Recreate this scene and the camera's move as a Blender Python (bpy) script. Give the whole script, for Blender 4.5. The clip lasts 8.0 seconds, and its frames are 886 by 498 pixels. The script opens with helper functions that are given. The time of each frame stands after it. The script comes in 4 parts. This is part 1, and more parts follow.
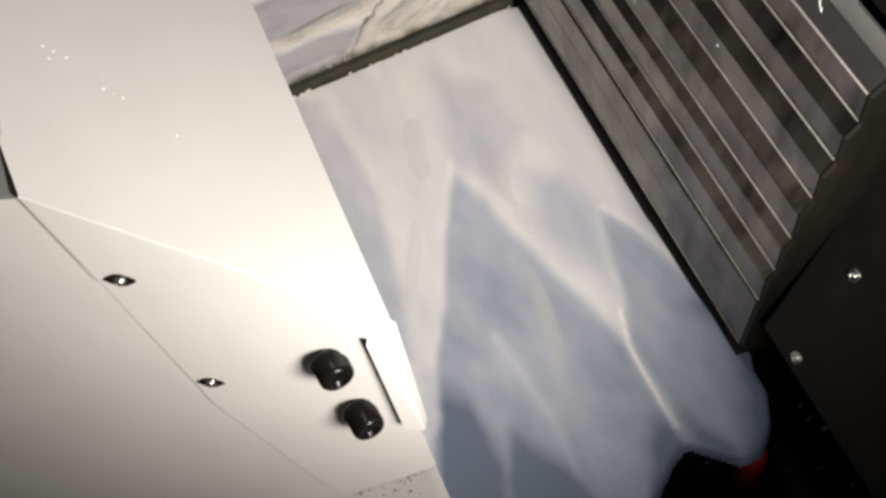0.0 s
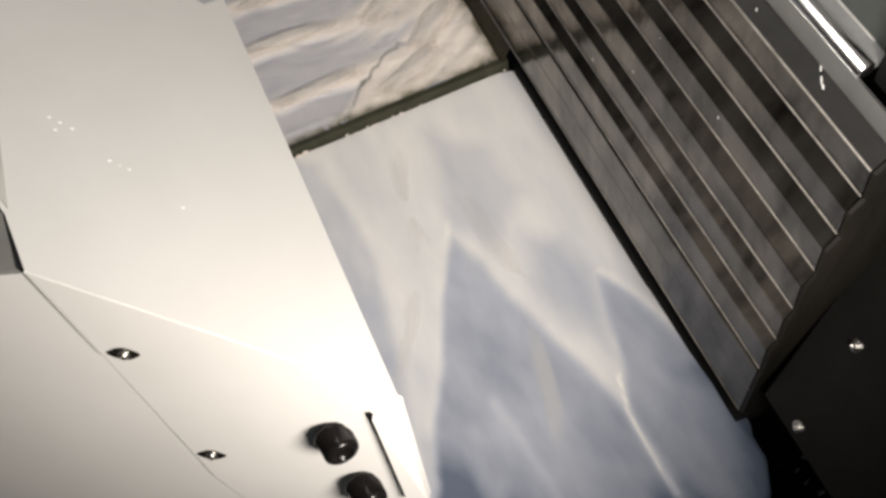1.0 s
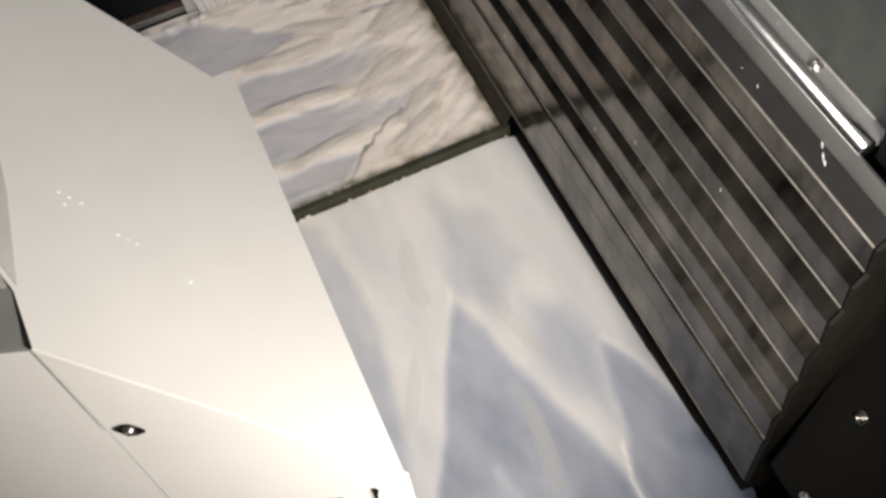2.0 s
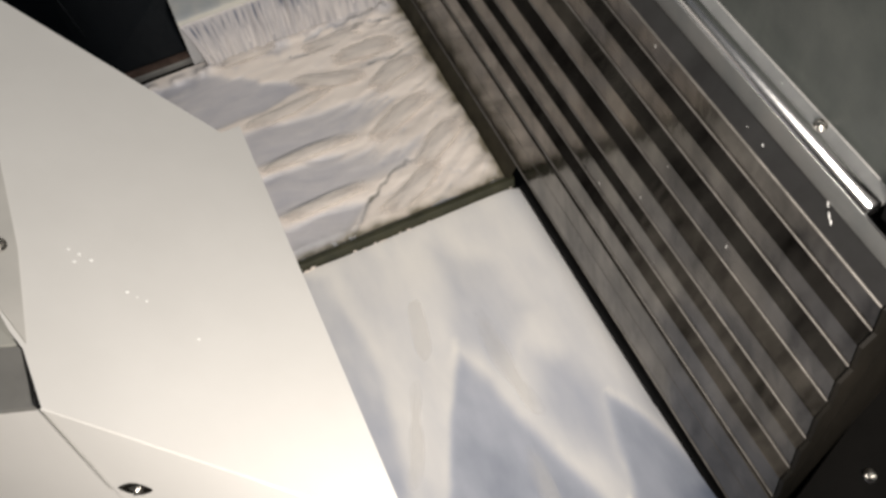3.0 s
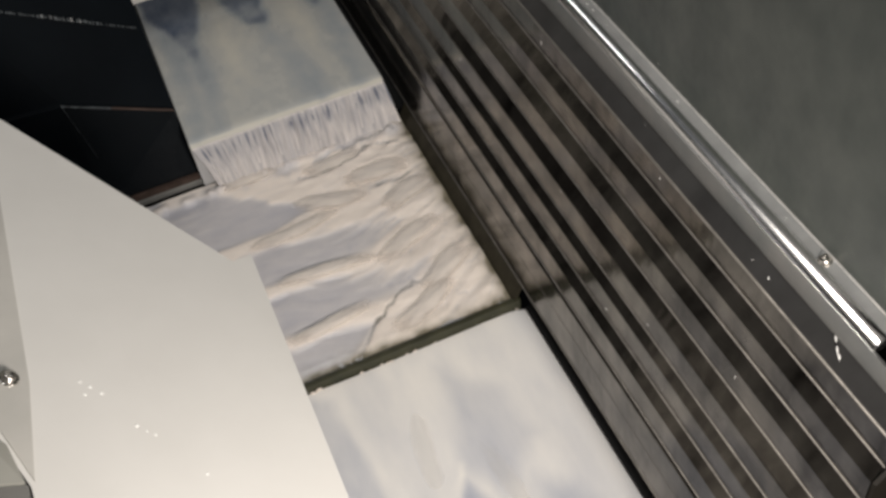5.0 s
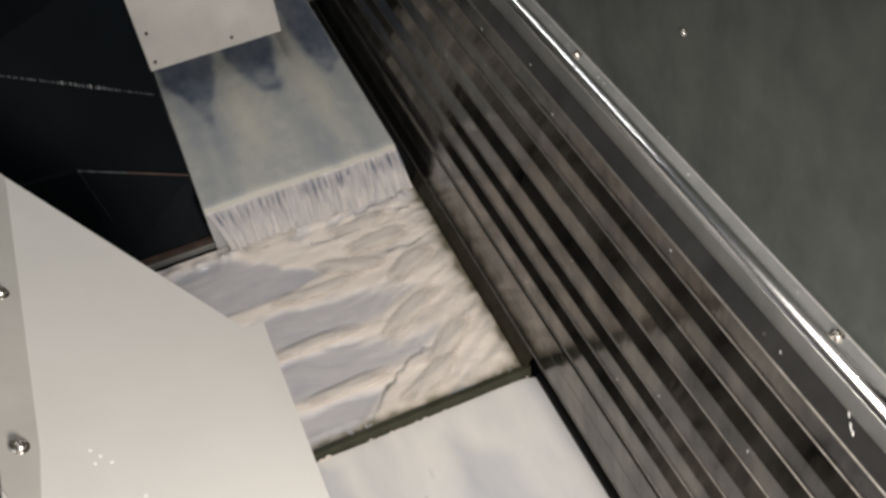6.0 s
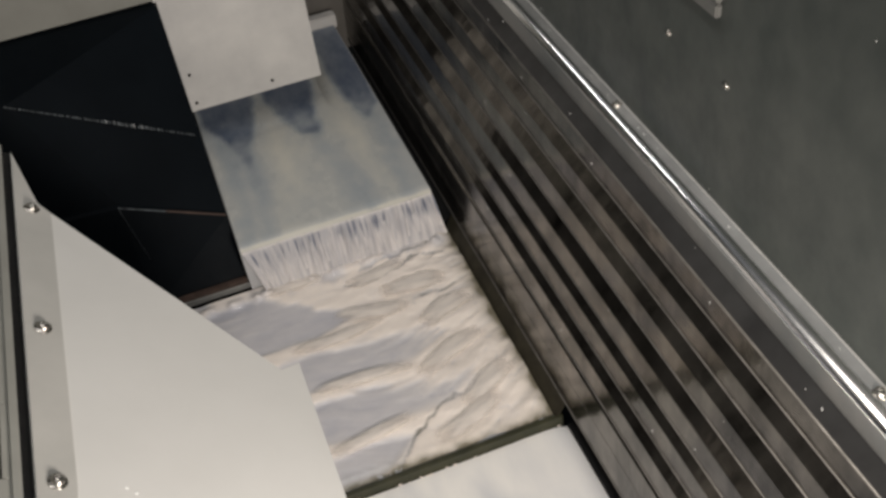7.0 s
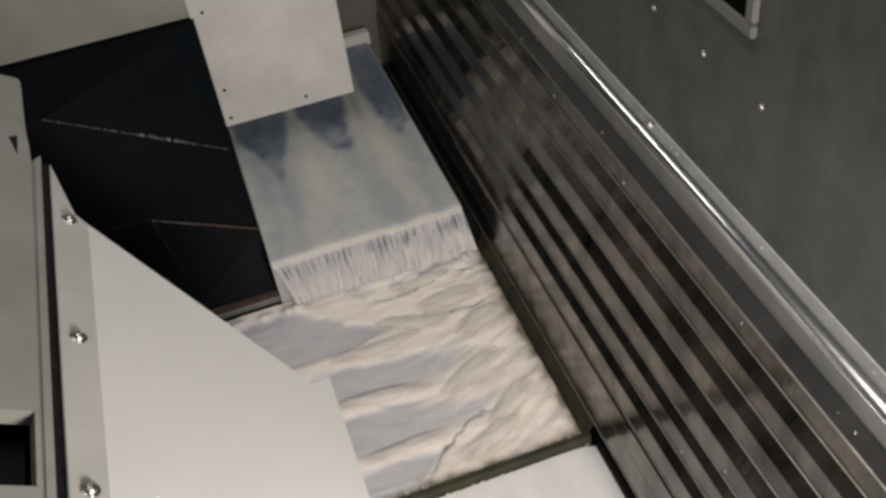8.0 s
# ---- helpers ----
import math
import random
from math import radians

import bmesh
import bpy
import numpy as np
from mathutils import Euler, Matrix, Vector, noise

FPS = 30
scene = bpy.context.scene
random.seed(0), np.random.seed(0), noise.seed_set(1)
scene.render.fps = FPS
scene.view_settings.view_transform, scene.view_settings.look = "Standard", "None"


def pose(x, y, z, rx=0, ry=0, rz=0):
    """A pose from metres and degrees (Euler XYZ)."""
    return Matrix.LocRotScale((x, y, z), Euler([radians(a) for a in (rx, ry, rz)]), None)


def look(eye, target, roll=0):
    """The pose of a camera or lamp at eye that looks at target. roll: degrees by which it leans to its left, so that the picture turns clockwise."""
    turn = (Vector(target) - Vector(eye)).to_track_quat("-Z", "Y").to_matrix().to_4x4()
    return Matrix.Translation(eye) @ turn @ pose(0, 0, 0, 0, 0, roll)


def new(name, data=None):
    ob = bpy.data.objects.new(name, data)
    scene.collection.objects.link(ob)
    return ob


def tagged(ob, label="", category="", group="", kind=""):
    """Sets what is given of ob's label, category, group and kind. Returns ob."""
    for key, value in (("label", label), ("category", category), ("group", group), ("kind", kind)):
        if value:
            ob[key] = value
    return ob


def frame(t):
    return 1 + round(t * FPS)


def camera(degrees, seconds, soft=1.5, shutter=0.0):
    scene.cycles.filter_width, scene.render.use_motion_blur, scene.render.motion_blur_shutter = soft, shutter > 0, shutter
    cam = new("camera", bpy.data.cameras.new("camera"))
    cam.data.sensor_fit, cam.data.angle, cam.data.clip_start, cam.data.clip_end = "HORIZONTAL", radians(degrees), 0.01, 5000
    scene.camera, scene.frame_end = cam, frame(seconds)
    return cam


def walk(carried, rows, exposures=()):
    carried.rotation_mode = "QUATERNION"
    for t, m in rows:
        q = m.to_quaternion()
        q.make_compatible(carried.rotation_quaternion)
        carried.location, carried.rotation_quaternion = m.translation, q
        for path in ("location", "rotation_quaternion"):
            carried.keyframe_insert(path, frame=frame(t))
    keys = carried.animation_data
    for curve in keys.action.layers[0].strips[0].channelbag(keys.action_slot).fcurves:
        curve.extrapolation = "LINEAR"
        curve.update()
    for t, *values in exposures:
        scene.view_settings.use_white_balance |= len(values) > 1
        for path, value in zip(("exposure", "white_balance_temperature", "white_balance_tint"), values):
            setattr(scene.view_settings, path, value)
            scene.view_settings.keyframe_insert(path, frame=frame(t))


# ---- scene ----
cam = camera(47.9, 8.0, soft=3.0, shutter=0.5)
PATH = [
    (0.0, pose(-0.1551, -1.5109, 1.1327, 26.550, 7.178, -23.120)),
    (0.5, pose(-0.1714, -1.4822, 1.1386, 27.551, 5.951, -23.521)),
    (1.0, pose(-0.1667, -1.4809, 1.1458, 29.132, 6.117, -23.476)),
    (1.5, pose(-0.1659, -1.4711, 1.1540, 30.603, 6.033, -23.531)),
    (3.0, pose(-0.1689, -1.4490, 1.1740, 34.404, 5.801, -23.419)),
    (3.5, pose(-0.1694, -1.4433, 1.1780, 35.414, 5.740, -23.405)),
    (4.0, pose(-0.1683, -1.4372, 1.1866, 36.656, 5.766, -23.434)),
    (4.5, pose(-0.1674, -1.4337, 1.1928, 38.493, 5.738, -23.392)),
    (6.0, pose(-0.1670, -1.4262, 1.2107, 43.907, 5.838, -22.502)),
    (6.5, pose(-0.1750, -1.4248, 1.2135, 45.555, 5.632, -21.706)),
    (7.0, pose(-0.1802, -1.4215, 1.2161, 46.629, 5.882, -20.430)),
    (7.5, pose(-0.1831, -1.4230, 1.2168, 47.311, 6.093, -19.488)),
    (8.0, pose(-0.1857, -1.4235, 1.2188, 47.806, 6.313, -18.673)),
]
walk(cam, PATH, exposures=[(0.0, 0.0), (8.0, 0.0)])

# ---- light: a work lamp low beside the door, a tube under the roof, and the dim shop outside the open door ----
world = bpy.data.worlds.new("shop")
scene.world = world
world.use_nodes = True
world.node_tree.nodes["Background"].inputs[0].default_value = (0.80, 0.90, 1.0, 1)
world.node_tree.nodes["Background"].inputs[1].default_value = 0.07


def area_lamp(name, eye, target, sx, sy, watts, colour):
    data = bpy.data.lights.new(name, "AREA")
    data.shape, data.size, data.size_y, data.energy, data.color = "RECTANGLE", sx, sy, watts, colour
    ob = new(name, data)
    ob.matrix_world = look(eye, target)
    return ob


spot = bpy.data.lights.new("work_lamp", "SPOT")
spot.energy, spot.color, spot.spot_size, spot.spot_blend, spot.shadow_soft_size = 72.0, (1.0, 0.912, 0.84), radians(104), 1.0, 0.13
new("work_lamp", spot).matrix_world = look((0.06, -1.68, 0.66), (-0.13, -0.48, 0.28))
area_lamp("roof_tube", (-0.05, -0.15, 1.72), (-0.05, -0.10, 0.0), 0.10, 1.7, 7.3, (1.0, 0.97, 0.95))


# ---- materials ----
def material(name):
    m = bpy.data.materials.new(name)
    m.use_nodes = True
    nt = m.node_tree
    return m, nt, nt.nodes["Principled BSDF"]


def ramp(nt, stops):
    r = nt.nodes.new("ShaderNodeValToRGB")
    e = r.color_ramp.elements
    while len(e) < len(stops):
        e.new(0.5)
    for k, (p, c) in zip(e, stops):
        k.position, k.color = p, (*c, 1)
    return r


def noise_node(nt, scale, detail=4, rough=0.55, stretch=None):
    co = nt.nodes.new("ShaderNodeTexCoord")
    n = nt.nodes.new("ShaderNodeTexNoise")
    n.inputs["Scale"].default_value, n.inputs["Detail"].default_value, n.inputs["Roughness"].default_value = scale, detail, rough
    if stretch:
        mp = nt.nodes.new("ShaderNodeMapping")
        mp.inputs["Scale"].default_value = stretch
        nt.links.new(co.outputs["Object"], mp.inputs["Vector"])
        nt.links.new(mp.outputs["Vector"], n.inputs["Vector"])
    else:
        nt.links.new(co.outputs["Object"], n.inputs["Vector"])
    return n


def surface(name, low, high, scale, rough=(0.4, 0.6), metal=0.0, bump=0.1, fine=300, stretch=None, coat=0.0, gloss=0.5, depth=0.001):
    """Two scales of variation: large stains in the colour, fine grain in gloss and relief."""
    m, nt, b = material(name)
    big = noise_node(nt, scale, 5, 0.6, stretch)
    r = ramp(nt, [(0.3, low), (0.7, high)])
    nt.links.new(big.outputs["Fac"], r.inputs["Fac"])
    nt.links.new(r.outputs["Color"], b.inputs["Base Color"])
    small = noise_node(nt, fine, 3, 0.6, stretch)
    rr = nt.nodes.new("ShaderNodeMapRange")
    rr.inputs["To Min"].default_value, rr.inputs["To Max"].default_value = rough
    nt.links.new(small.outputs["Fac"], rr.inputs["Value"])
    nt.links.new(rr.outputs["Result"], b.inputs["Roughness"])
    b.inputs["Metallic"].default_value = metal
    b.inputs["Coat Weight"].default_value = coat
    b.inputs["Specular IOR Level"].default_value = gloss
    if bump:
        bp = nt.nodes.new("ShaderNodeBump")
        bp.inputs["Strength"].default_value, bp.inputs["Distance"].default_value = bump, depth
        nt.links.new(small.outputs["Fac"], bp.inputs["Height"])
        nt.links.new(bp.outputs["Normal"], b.inputs["Normal"])
    return m


WHITE = surface("white_enamel", (0.62, 0.615, 0.585), (0.68, 0.675, 0.645), 5, (0.30, 0.42), 0, 0.04, 500)
WHITE_DULL = surface("white_enamel_splashed", (0.52, 0.515, 0.50), (0.66, 0.65, 0.62), 9, (0.35, 0.6), 0, 0.05, 300)
# the white enamel darkened, for weaker lamp light on the guard's left strip
WHITE_SHADED = surface("white_enamel_shaded", (0.42, 0.415, 0.385), (0.50, 0.49, 0.455), 9, (0.35, 0.6), 0, 0.05, 300)
STEEL = surface("wet_sheet_steel", (0.034, 0.031, 0.027), (0.205, 0.189, 0.167), 20, (0.12, 0.22), 0.90, 0.45, 13, (0.5, 1.0, 0.5), depth=0.004)
STEEL_DARK = surface("dark_cover_paint", (0.001, 0.001, 0.001), (0.003, 0.0028, 0.0026), 8, (0.5, 0.7), 0, 0.08, 200, gloss=0.04)
STEEL_TOP = surface("grey_top_plate", (0.045, 0.044, 0.043), (0.080, 0.079, 0.077), 12, (0.3, 0.45), 0.6, 0.04, 200)
BEAD = surface("plate_edge", (0.11, 0.105, 0.096), (0.21, 0.198, 0.182), 45, (0.45, 0.65), 0.6, 0.0, 300, gloss=0.3)
CHROME = surface("polished_bar", (0.74, 0.75, 0.75), (0.82, 0.82, 0.81), 12, (0.18, 0.28), 1.0, 0.0, 300)
ALU = surface("aluminium_strip", (0.30, 0.30, 0.285), (0.40, 0.40, 0.38), 10, (0.3, 0.45), 0.7, 0.04, 400)
STRIP = surface("cool_grey_strip", (0.28, 0.30, 0.30), (0.42, 0.415, 0.40), 10, (0.34, 0.48), 0.75, 0.04, 400)
FLANGE = surface("dull_aluminium", (0.28, 0.285, 0.275), (0.43, 0.43, 0.415), 14, (0.3, 0.5), 0.6, 0.05, 300)
GREY = surface("grey_green_enamel", (0.052, 0.061, 0.057), (0.088, 0.097, 0.089), 17, (0.24, 0.62), 0, 0.16, 55, (1.0, 1.0, 0.75))
WORN = surface("casting_edge_wear_highlight", (0.006, 0.008, 0.010), (0.15, 0.17, 0.18), 70, (0.3, 0.5), 0, 0.3, 200)
BACKPAINT = surface("brown_grey_paint", (0.090, 0.085, 0.075), (0.15, 0.14, 0.125), 9, (0.4, 0.6), 0, 0.05, 200)
GREYPAINT = surface("mid_grey_paint", (0.10, 0.10, 0.093), (0.15, 0.15, 0.14), 12, (0.4, 0.6), 0, 0.05, 200)
BLACK = surface("black_casting_paint", (0.0016, 0.0030, 0.0046), (0.0034, 0.0056, 0.0078), 7, (0.45, 0.65), 0, 0.25, 90, gloss=0.06)
DARK = surface("dark_cover_paint", (0.008, 0.0078, 0.0072), (0.015, 0.0142, 0.013), 8, (0.5, 0.7), 0, 0.08, 200, gloss=0.10)
DARK_END = surface("dark_brown_paint", (0.006, 0.0055, 0.004), (0.014, 0.012, 0.009), 20, (0.4, 0.6), 0, 0.1, 150, (1, 1, 0.3), gloss=0.3)
WETSIDE = surface("wet_olive_side", (0.018, 0.016, 0.010), (0.044, 0.039, 0.026), 25, (0.55, 0.75), 0, 0.2, 90, gloss=0.2)
LIGHTGREY = surface("light_grey_enamel", (0.23, 0.23, 0.205), (0.30, 0.30, 0.27), 8, (0.35, 0.55), 0, 0.05, 300)
RUBBER = surface("black_rubber", (0.004, 0.004, 0.004), (0.008, 0.0065, 0.006), 40, (0.16, 0.26), 0, 0.05, 300, gloss=0.25)
SCREW = surface("zinc_screw", (0.50, 0.48, 0.44), (0.62, 0.60, 0.55), 60, (0.2, 0.35), 1.0, 0.0, 300)
OLIVE = surface("wet_olive_edge", (0.020, 0.022, 0.012), (0.050, 0.050, 0.028), 25, (0.3, 0.5), 0, 0.3, 120, gloss=0.3)
WORN_BROWN = surface("rusty_lip", (0.050, 0.034, 0.027), (0.130, 0.090, 0.074), 30, (0.3, 0.5), 0.4, 0.1, 200)
RED = surface("red_plastic", (0.50, 0.030, 0.015), (0.60, 0.045, 0.02), 20, (0.3, 0.45), 0, 0.05, 200)
PIT = surface("oily_black", (0.002, 0.002, 0.002), (0.006, 0.006, 0.007), 30, (0.3, 0.6), 0, 0.5, 80, gloss=0.2)
TRAYPAINT = surface("tray_paint", (0.40, 0.41, 0.42), (0.5, 0.5, 0.5), 8, (0.3, 0.5), 0, 0.05, 200)
# near black: colours in the shade of gaps and openings, also for black parts
GAP_BLACK = surface("black_and_gap_shade", (0.004, 0.004, 0.004), (0.008, 0.008, 0.008), 40, (0.6, 0.8), 0, 0, 200, gloss=0.2)
DROP, _nt, _b = material("milky_drop")
_b.inputs["Base Color"].default_value = (0.88, 0.88, 0.85, 1)
_b.inputs["Roughness"].default_value = 0.08


def coolant(name, thin, mid, thick, rough=(0.14, 0.32), bump=0.25, scale=60, stretch=None, wisp=0.30):
    """Milky coolant: thin film, emulsion and froth by the froth carried on the mesh."""
    m, nt, b = material(name)
    at = nt.nodes.new("ShaderNodeAttribute")
    at.attribute_name = "froth"
    wisps = noise_node(nt, scale, 6, 0.62, stretch)
    add = nt.nodes.new("ShaderNodeMath")
    add.operation = "MULTIPLY_ADD"
    add.inputs[1].default_value = wisp
    nt.links.new(wisps.outputs["Fac"], add.inputs[0])
    nt.links.new(at.outputs["Fac"], add.inputs[2])
    r = ramp(nt, [(0.12, thin), (0.55, mid), (1.0, thick)])
    nt.links.new(add.outputs["Value"], r.inputs["Fac"])
    wet = nt.nodes.new("ShaderNodeAttribute")
    wet.attribute_name = "wet"
    mix = nt.nodes.new("ShaderNodeMix")
    mix.data_type = "RGBA"
    mix.inputs[7].default_value = (0.10, 0.088, 0.045, 1)
    nt.links.new(wet.outputs["Fac"], mix.inputs[0])
    nt.links.new(r.outputs["Color"], mix.inputs[6])
    nt.links.new(mix.outputs[2], b.inputs["Base Color"])
    rr = nt.nodes.new("ShaderNodeMapRange")
    rr.inputs["To Min"].default_value, rr.inputs["To Max"].default_value = rough
    nt.links.new(add.outputs["Value"], rr.inputs["Value"])
    nt.links.new(rr.outputs["Result"], b.inputs["Roughness"])
    fine = noise_node(nt, scale * 3, 4, 0.6, stretch)
    bp = nt.nodes.new("ShaderNodeBump")
    bp.inputs["Strength"].default_value, bp.inputs["Distance"].default_value = bump, 0.002
    nt.links.new(fine.outputs["Fac"], bp.inputs["Height"])
    nt.links.new(bp.outputs["Normal"], b.inputs["Normal"])
    b.inputs["IOR"].default_value = 1.33
    return m


MILK_LOW = coolant("coolant_on_lower_tray", (0.12, 0.15, 0.21), (0.43, 0.458, 0.52), (0.85, 0.835, 0.79), bump=0.04, scale=12, stretch=(2.0, 0.7, 1), wisp=0.20, rough=(0.38, 0.5))
MILK_MID = coolant("coolant_on_middle_tray", (0.49, 0.495, 0.54), (0.68, 0.66, 0.655), (0.93, 0.855, 0.775), bump=0.06, scale=40, stretch=(1, 1, 1))
MILK_UP = coolant("coolant_on_upper_tray", (0.12, 0.15, 0.21), (0.40, 0.435, 0.455), (0.66, 0.645, 0.57), bump=0.05, scale=20, stretch=(1.6, 0.8, 1))
MILK_FALL = coolant("falling_coolant", (0.13, 0.15, 0.20), (0.39, 0.395, 0.425), (0.70, 0.675, 0.655), bump=0.12, scale=70, stretch=(3, 3, 0.35))
FROTH, _nt, _b = material("cream_froth")
_n = noise_node(_nt, 55, 6, 0.65)
_r = ramp(_nt, [(0.3, (0.66, 0.60, 0.53)), (0.7, (0.83, 0.765, 0.69))])
_nt.links.new(_n.outputs["Fac"], _r.inputs["Fac"])
_nt.links.new(_r.outputs["Color"], _b.inputs["Base Color"])
_b.inputs["Roughness"].default_value = 0.35




def film(name, low, high, thick, scale, stretch):
    """Froth or emulsion that thins out to nothing: full in its middle, torn into wisps at its rim."""
    m, nt, b = material(name)
    at = nt.nodes.new("ShaderNodeAttribute")
    at.attribute_name = "cover"
    n = noise_node(nt, scale, 5, 0.6, stretch)
    r = ramp(nt, [(0.3, low), (0.7, high)])
    nt.links.new(n.outputs["Fac"], r.inputs["Fac"])
    nt.links.new(r.outputs["Color"], b.inputs["Base Color"])
    add = nt.nodes.new("ShaderNodeMath")
    add.operation = "ADD"
    nt.links.new(n.outputs["Fac"], add.inputs[0])
    nt.links.new(at.outputs["Fac"], add.inputs[1])
    mr = nt.nodes.new("ShaderNodeMapRange")
    mr.interpolation_type = "SMOOTHSTEP"
    mr.inputs["From Min"].default_value, mr.inputs["From Max"].default_value = 0.70, 1.45
    mr.inputs["To Min"].default_value, mr.inputs["To Max"].default_value = 0.0, thick
    nt.links.new(add.outputs["Value"], mr.inputs["Value"])
    nt.links.new(mr.outputs["Result"], b.inputs["Alpha"])
    b.inputs["Roughness"].default_value, b.inputs["IOR"].default_value = 0.34, 1.33
    return m


RAFT = film("drifting_froth", (0.70, 0.655, 0.61), (0.90, 0.835, 0.755), 0.95, 40, (0.4, 1.5, 1))
WISP = film("drifting_wisp", (0.76, 0.75, 0.72), (0.88, 0.86, 0.81), 0.28, 22, (0.4, 2.0, 1))


# ---- mesh helpers ----
def part(name, bm, mat, parent=None, label="", smooth=False):
    me = bpy.data.meshes.new(name)
    bmesh.ops.recalc_face_normals(bm, faces=bm.faces)
    bm.to_mesh(me)
    bm.free()
    if smooth:
        for p in me.polygons:
            p.use_smooth = True
    me.materials.append(mat)
    ob = new(name, me)
    if parent is not None:
        ob.parent = parent
    return tagged(ob, label)


def thing(name, label, category, at=(0, 0, 0), group="", kind=""):
    ob = new(name)
    ob.location = at
    return tagged(ob, label, category, group, kind)


def slab(pts, depth, bevel=0.0):
    """A plate: the outline pts (3D, nearly flat) with a thickness along depth (a vector)."""
    bm = bmesh.new()
    a = [bm.verts.new(p) for p in pts]
    b = [bm.verts.new(Vector(p) + Vector(depth)) for p in pts]
    bm.faces.new(a)
    bm.faces.new(b[::-1])
    n = len(pts)
    for i in range(n):
        bm.faces.new((a[i], b[i], b[(i + 1) % n], a[(i + 1) % n]))
    bmesh.ops.recalc_face_normals(bm, faces=bm.faces)
    if bevel:
        bmesh.ops.bevel(bm, geom=bm.edges[:], offset=bevel, segments=2, affect="EDGES", clamp_overlap=True)
    return bm


def box(x0, x1, y0, y1, z0, z1, bevel=0.0):
    return slab([(x0, y0, z0), (x1, y0, z0), (x1, y1, z0), (x0, y1, z0)], (0, 0, z1 - z0), bevel)


def turned(profile, n=20):
    """A solid of revolution about z from (radius, height) pairs."""
    bm = bmesh.new()
    rings = []
    for r, z in profile:
        rings.append([bm.verts.new((r * math.cos(2 * math.pi * k / n), r * math.sin(2 * math.pi * k / n), z)) for k in range(n)])
    for a, b in zip(rings, rings[1:]):
        for k in range(n):
            bm.faces.new((a[k], a[(k + 1) % n], b[(k + 1) % n], b[k]))
    bm.faces.new(rings[0][::-1])
    bm.faces.new(rings[-1])
    return bm


def facing(at, normal):
    return Matrix.Translation(at) @ Vector(normal).to_track_quat("Z", "Y").to_matrix().to_4x4()


def swept(profile, y0, y1, steps=1):
    """A closed (x, z) outline carried along y; y0 may be a function of the place in the outline."""
    near = y0 if callable(y0) else (lambda x, z: y0)
    bm = bmesh.new()
    rings = []
    for i in range(steps + 1):
        rings.append([bm.verts.new((x, near(x, z) + (y1 - near(x, z)) * i / steps, z)) for x, z in profile])
    n = len(profile)
    for a, b in zip(rings, rings[1:]):
        for k in range(n):
            bm.faces.new((a[k], a[(k + 1) % n], b[(k + 1) % n], b[k]))
    bm.faces.new(rings[0])
    bm.faces.new(rings[-1][::-1])
    return bm


def screw_mesh(r):
    """A button-head screw with a washer and a hexagon socket."""
    bm = turned([(r * 1.45, 0), (r * 1.45, r * 0.12), (r * 1.38, r * 0.18), (r, r * 0.18), (r * 0.97, r * 0.45), (r * 0.8, r * 0.78), (r * 0.5, r * 0.92), (r * 0.42, r * 0.92), (r * 0.38, r * 0.5)], 16)
    return bm


SCREWS = {}


def screw(at, normal, parent, r=0.005):
    if r not in SCREWS:
        ob = part("screw", screw_mesh(r), SCREW, None, "zinc-plated button-head screw", True)
        SCREWS[r] = ob.data
        ob.parent = parent
    else:
        ob = new("screw", SCREWS[r])
        ob.parent = parent
        tagged(ob, "zinc-plated button-head screw")
    ob.matrix_local = parent.matrix_basis.inverted() @ facing(at, normal)
    return ob


# ---- shape of the flowing coolant ----
def fbm(x, y, scale, octaves=4):
    return noise.fractal(Vector((x * scale, y * scale, 0.37)), 1.0, 2.0, octaves)


def inside(x, y, poly, soft, grow=0.0):
    """1 well inside the outline, 0 well outside, soft between."""
    d, odd, n = 9.0, False, len(poly)
    for i in range(n):
        (ax, ay), (bx, by) = poly[i], poly[(i + 1) % n]
        ex, ey = bx - ax, by - ay
        k = max(0.0, min(1.0, ((x - ax) * ex + (y - ay) * ey) / (ex * ex + ey * ey + 1e-12)))
        d = min(d, math.hypot(x - ax - k * ex, y - ay - k * ey))
        if (ay > y) != (by > y) and x < ax + (y - ay) / (by - ay) * (bx - ax):
            odd = not odd
    s = (d if odd else -d) + grow
    t = max(0.0, min(1.0, 0.5 + s / soft))
    return t * t * (3 - 2 * t)


def sheet(name, x0, x1, y0, y1, step, height, froth, mat, parent, label="", ends=None, wet=None):
    """A liquid surface as one grid: height and froth are functions of the place."""
    nx, ny = int(round((x1 - x0) / step)), int(round((y1 - y0) / step))
    vs, fr = [], []
    for j in range(ny + 1):
        for i in range(nx + 1):
            x, y = x0 + (x1 - x0) * i / nx, y0 + (y1 - y0) * j / ny
            f = froth(x, y)
            vs.append(height(x, y, f))
            fr.append(f)
    fs = [(j * (nx + 1) + i, j * (nx + 1) + i + 1, (j + 1) * (nx + 1) + i + 1, (j + 1) * (nx + 1) + i) for j in range(ny) for i in range(nx)
          if ends is None or y0 + (y1 - y0) * j / ny > ends(x0 + (x1 - x0) * i / nx) - 0.022]
    me = bpy.data.meshes.new(name)
    me.from_pydata(vs, [], fs)
    at = me.attributes.new("froth", "FLOAT", "POINT")
    at.data.foreach_set("value", fr)
    if wet:
        me.attributes.new("wet", "FLOAT", "POINT").data.foreach_set("value", [wet(v[0], v[1]) for v in vs])
    for p in me.polygons:
        p.use_smooth = True
    me.materials.append(mat)
    ob = new(name, me)
    ob.parent = parent
    return tagged(ob, label)


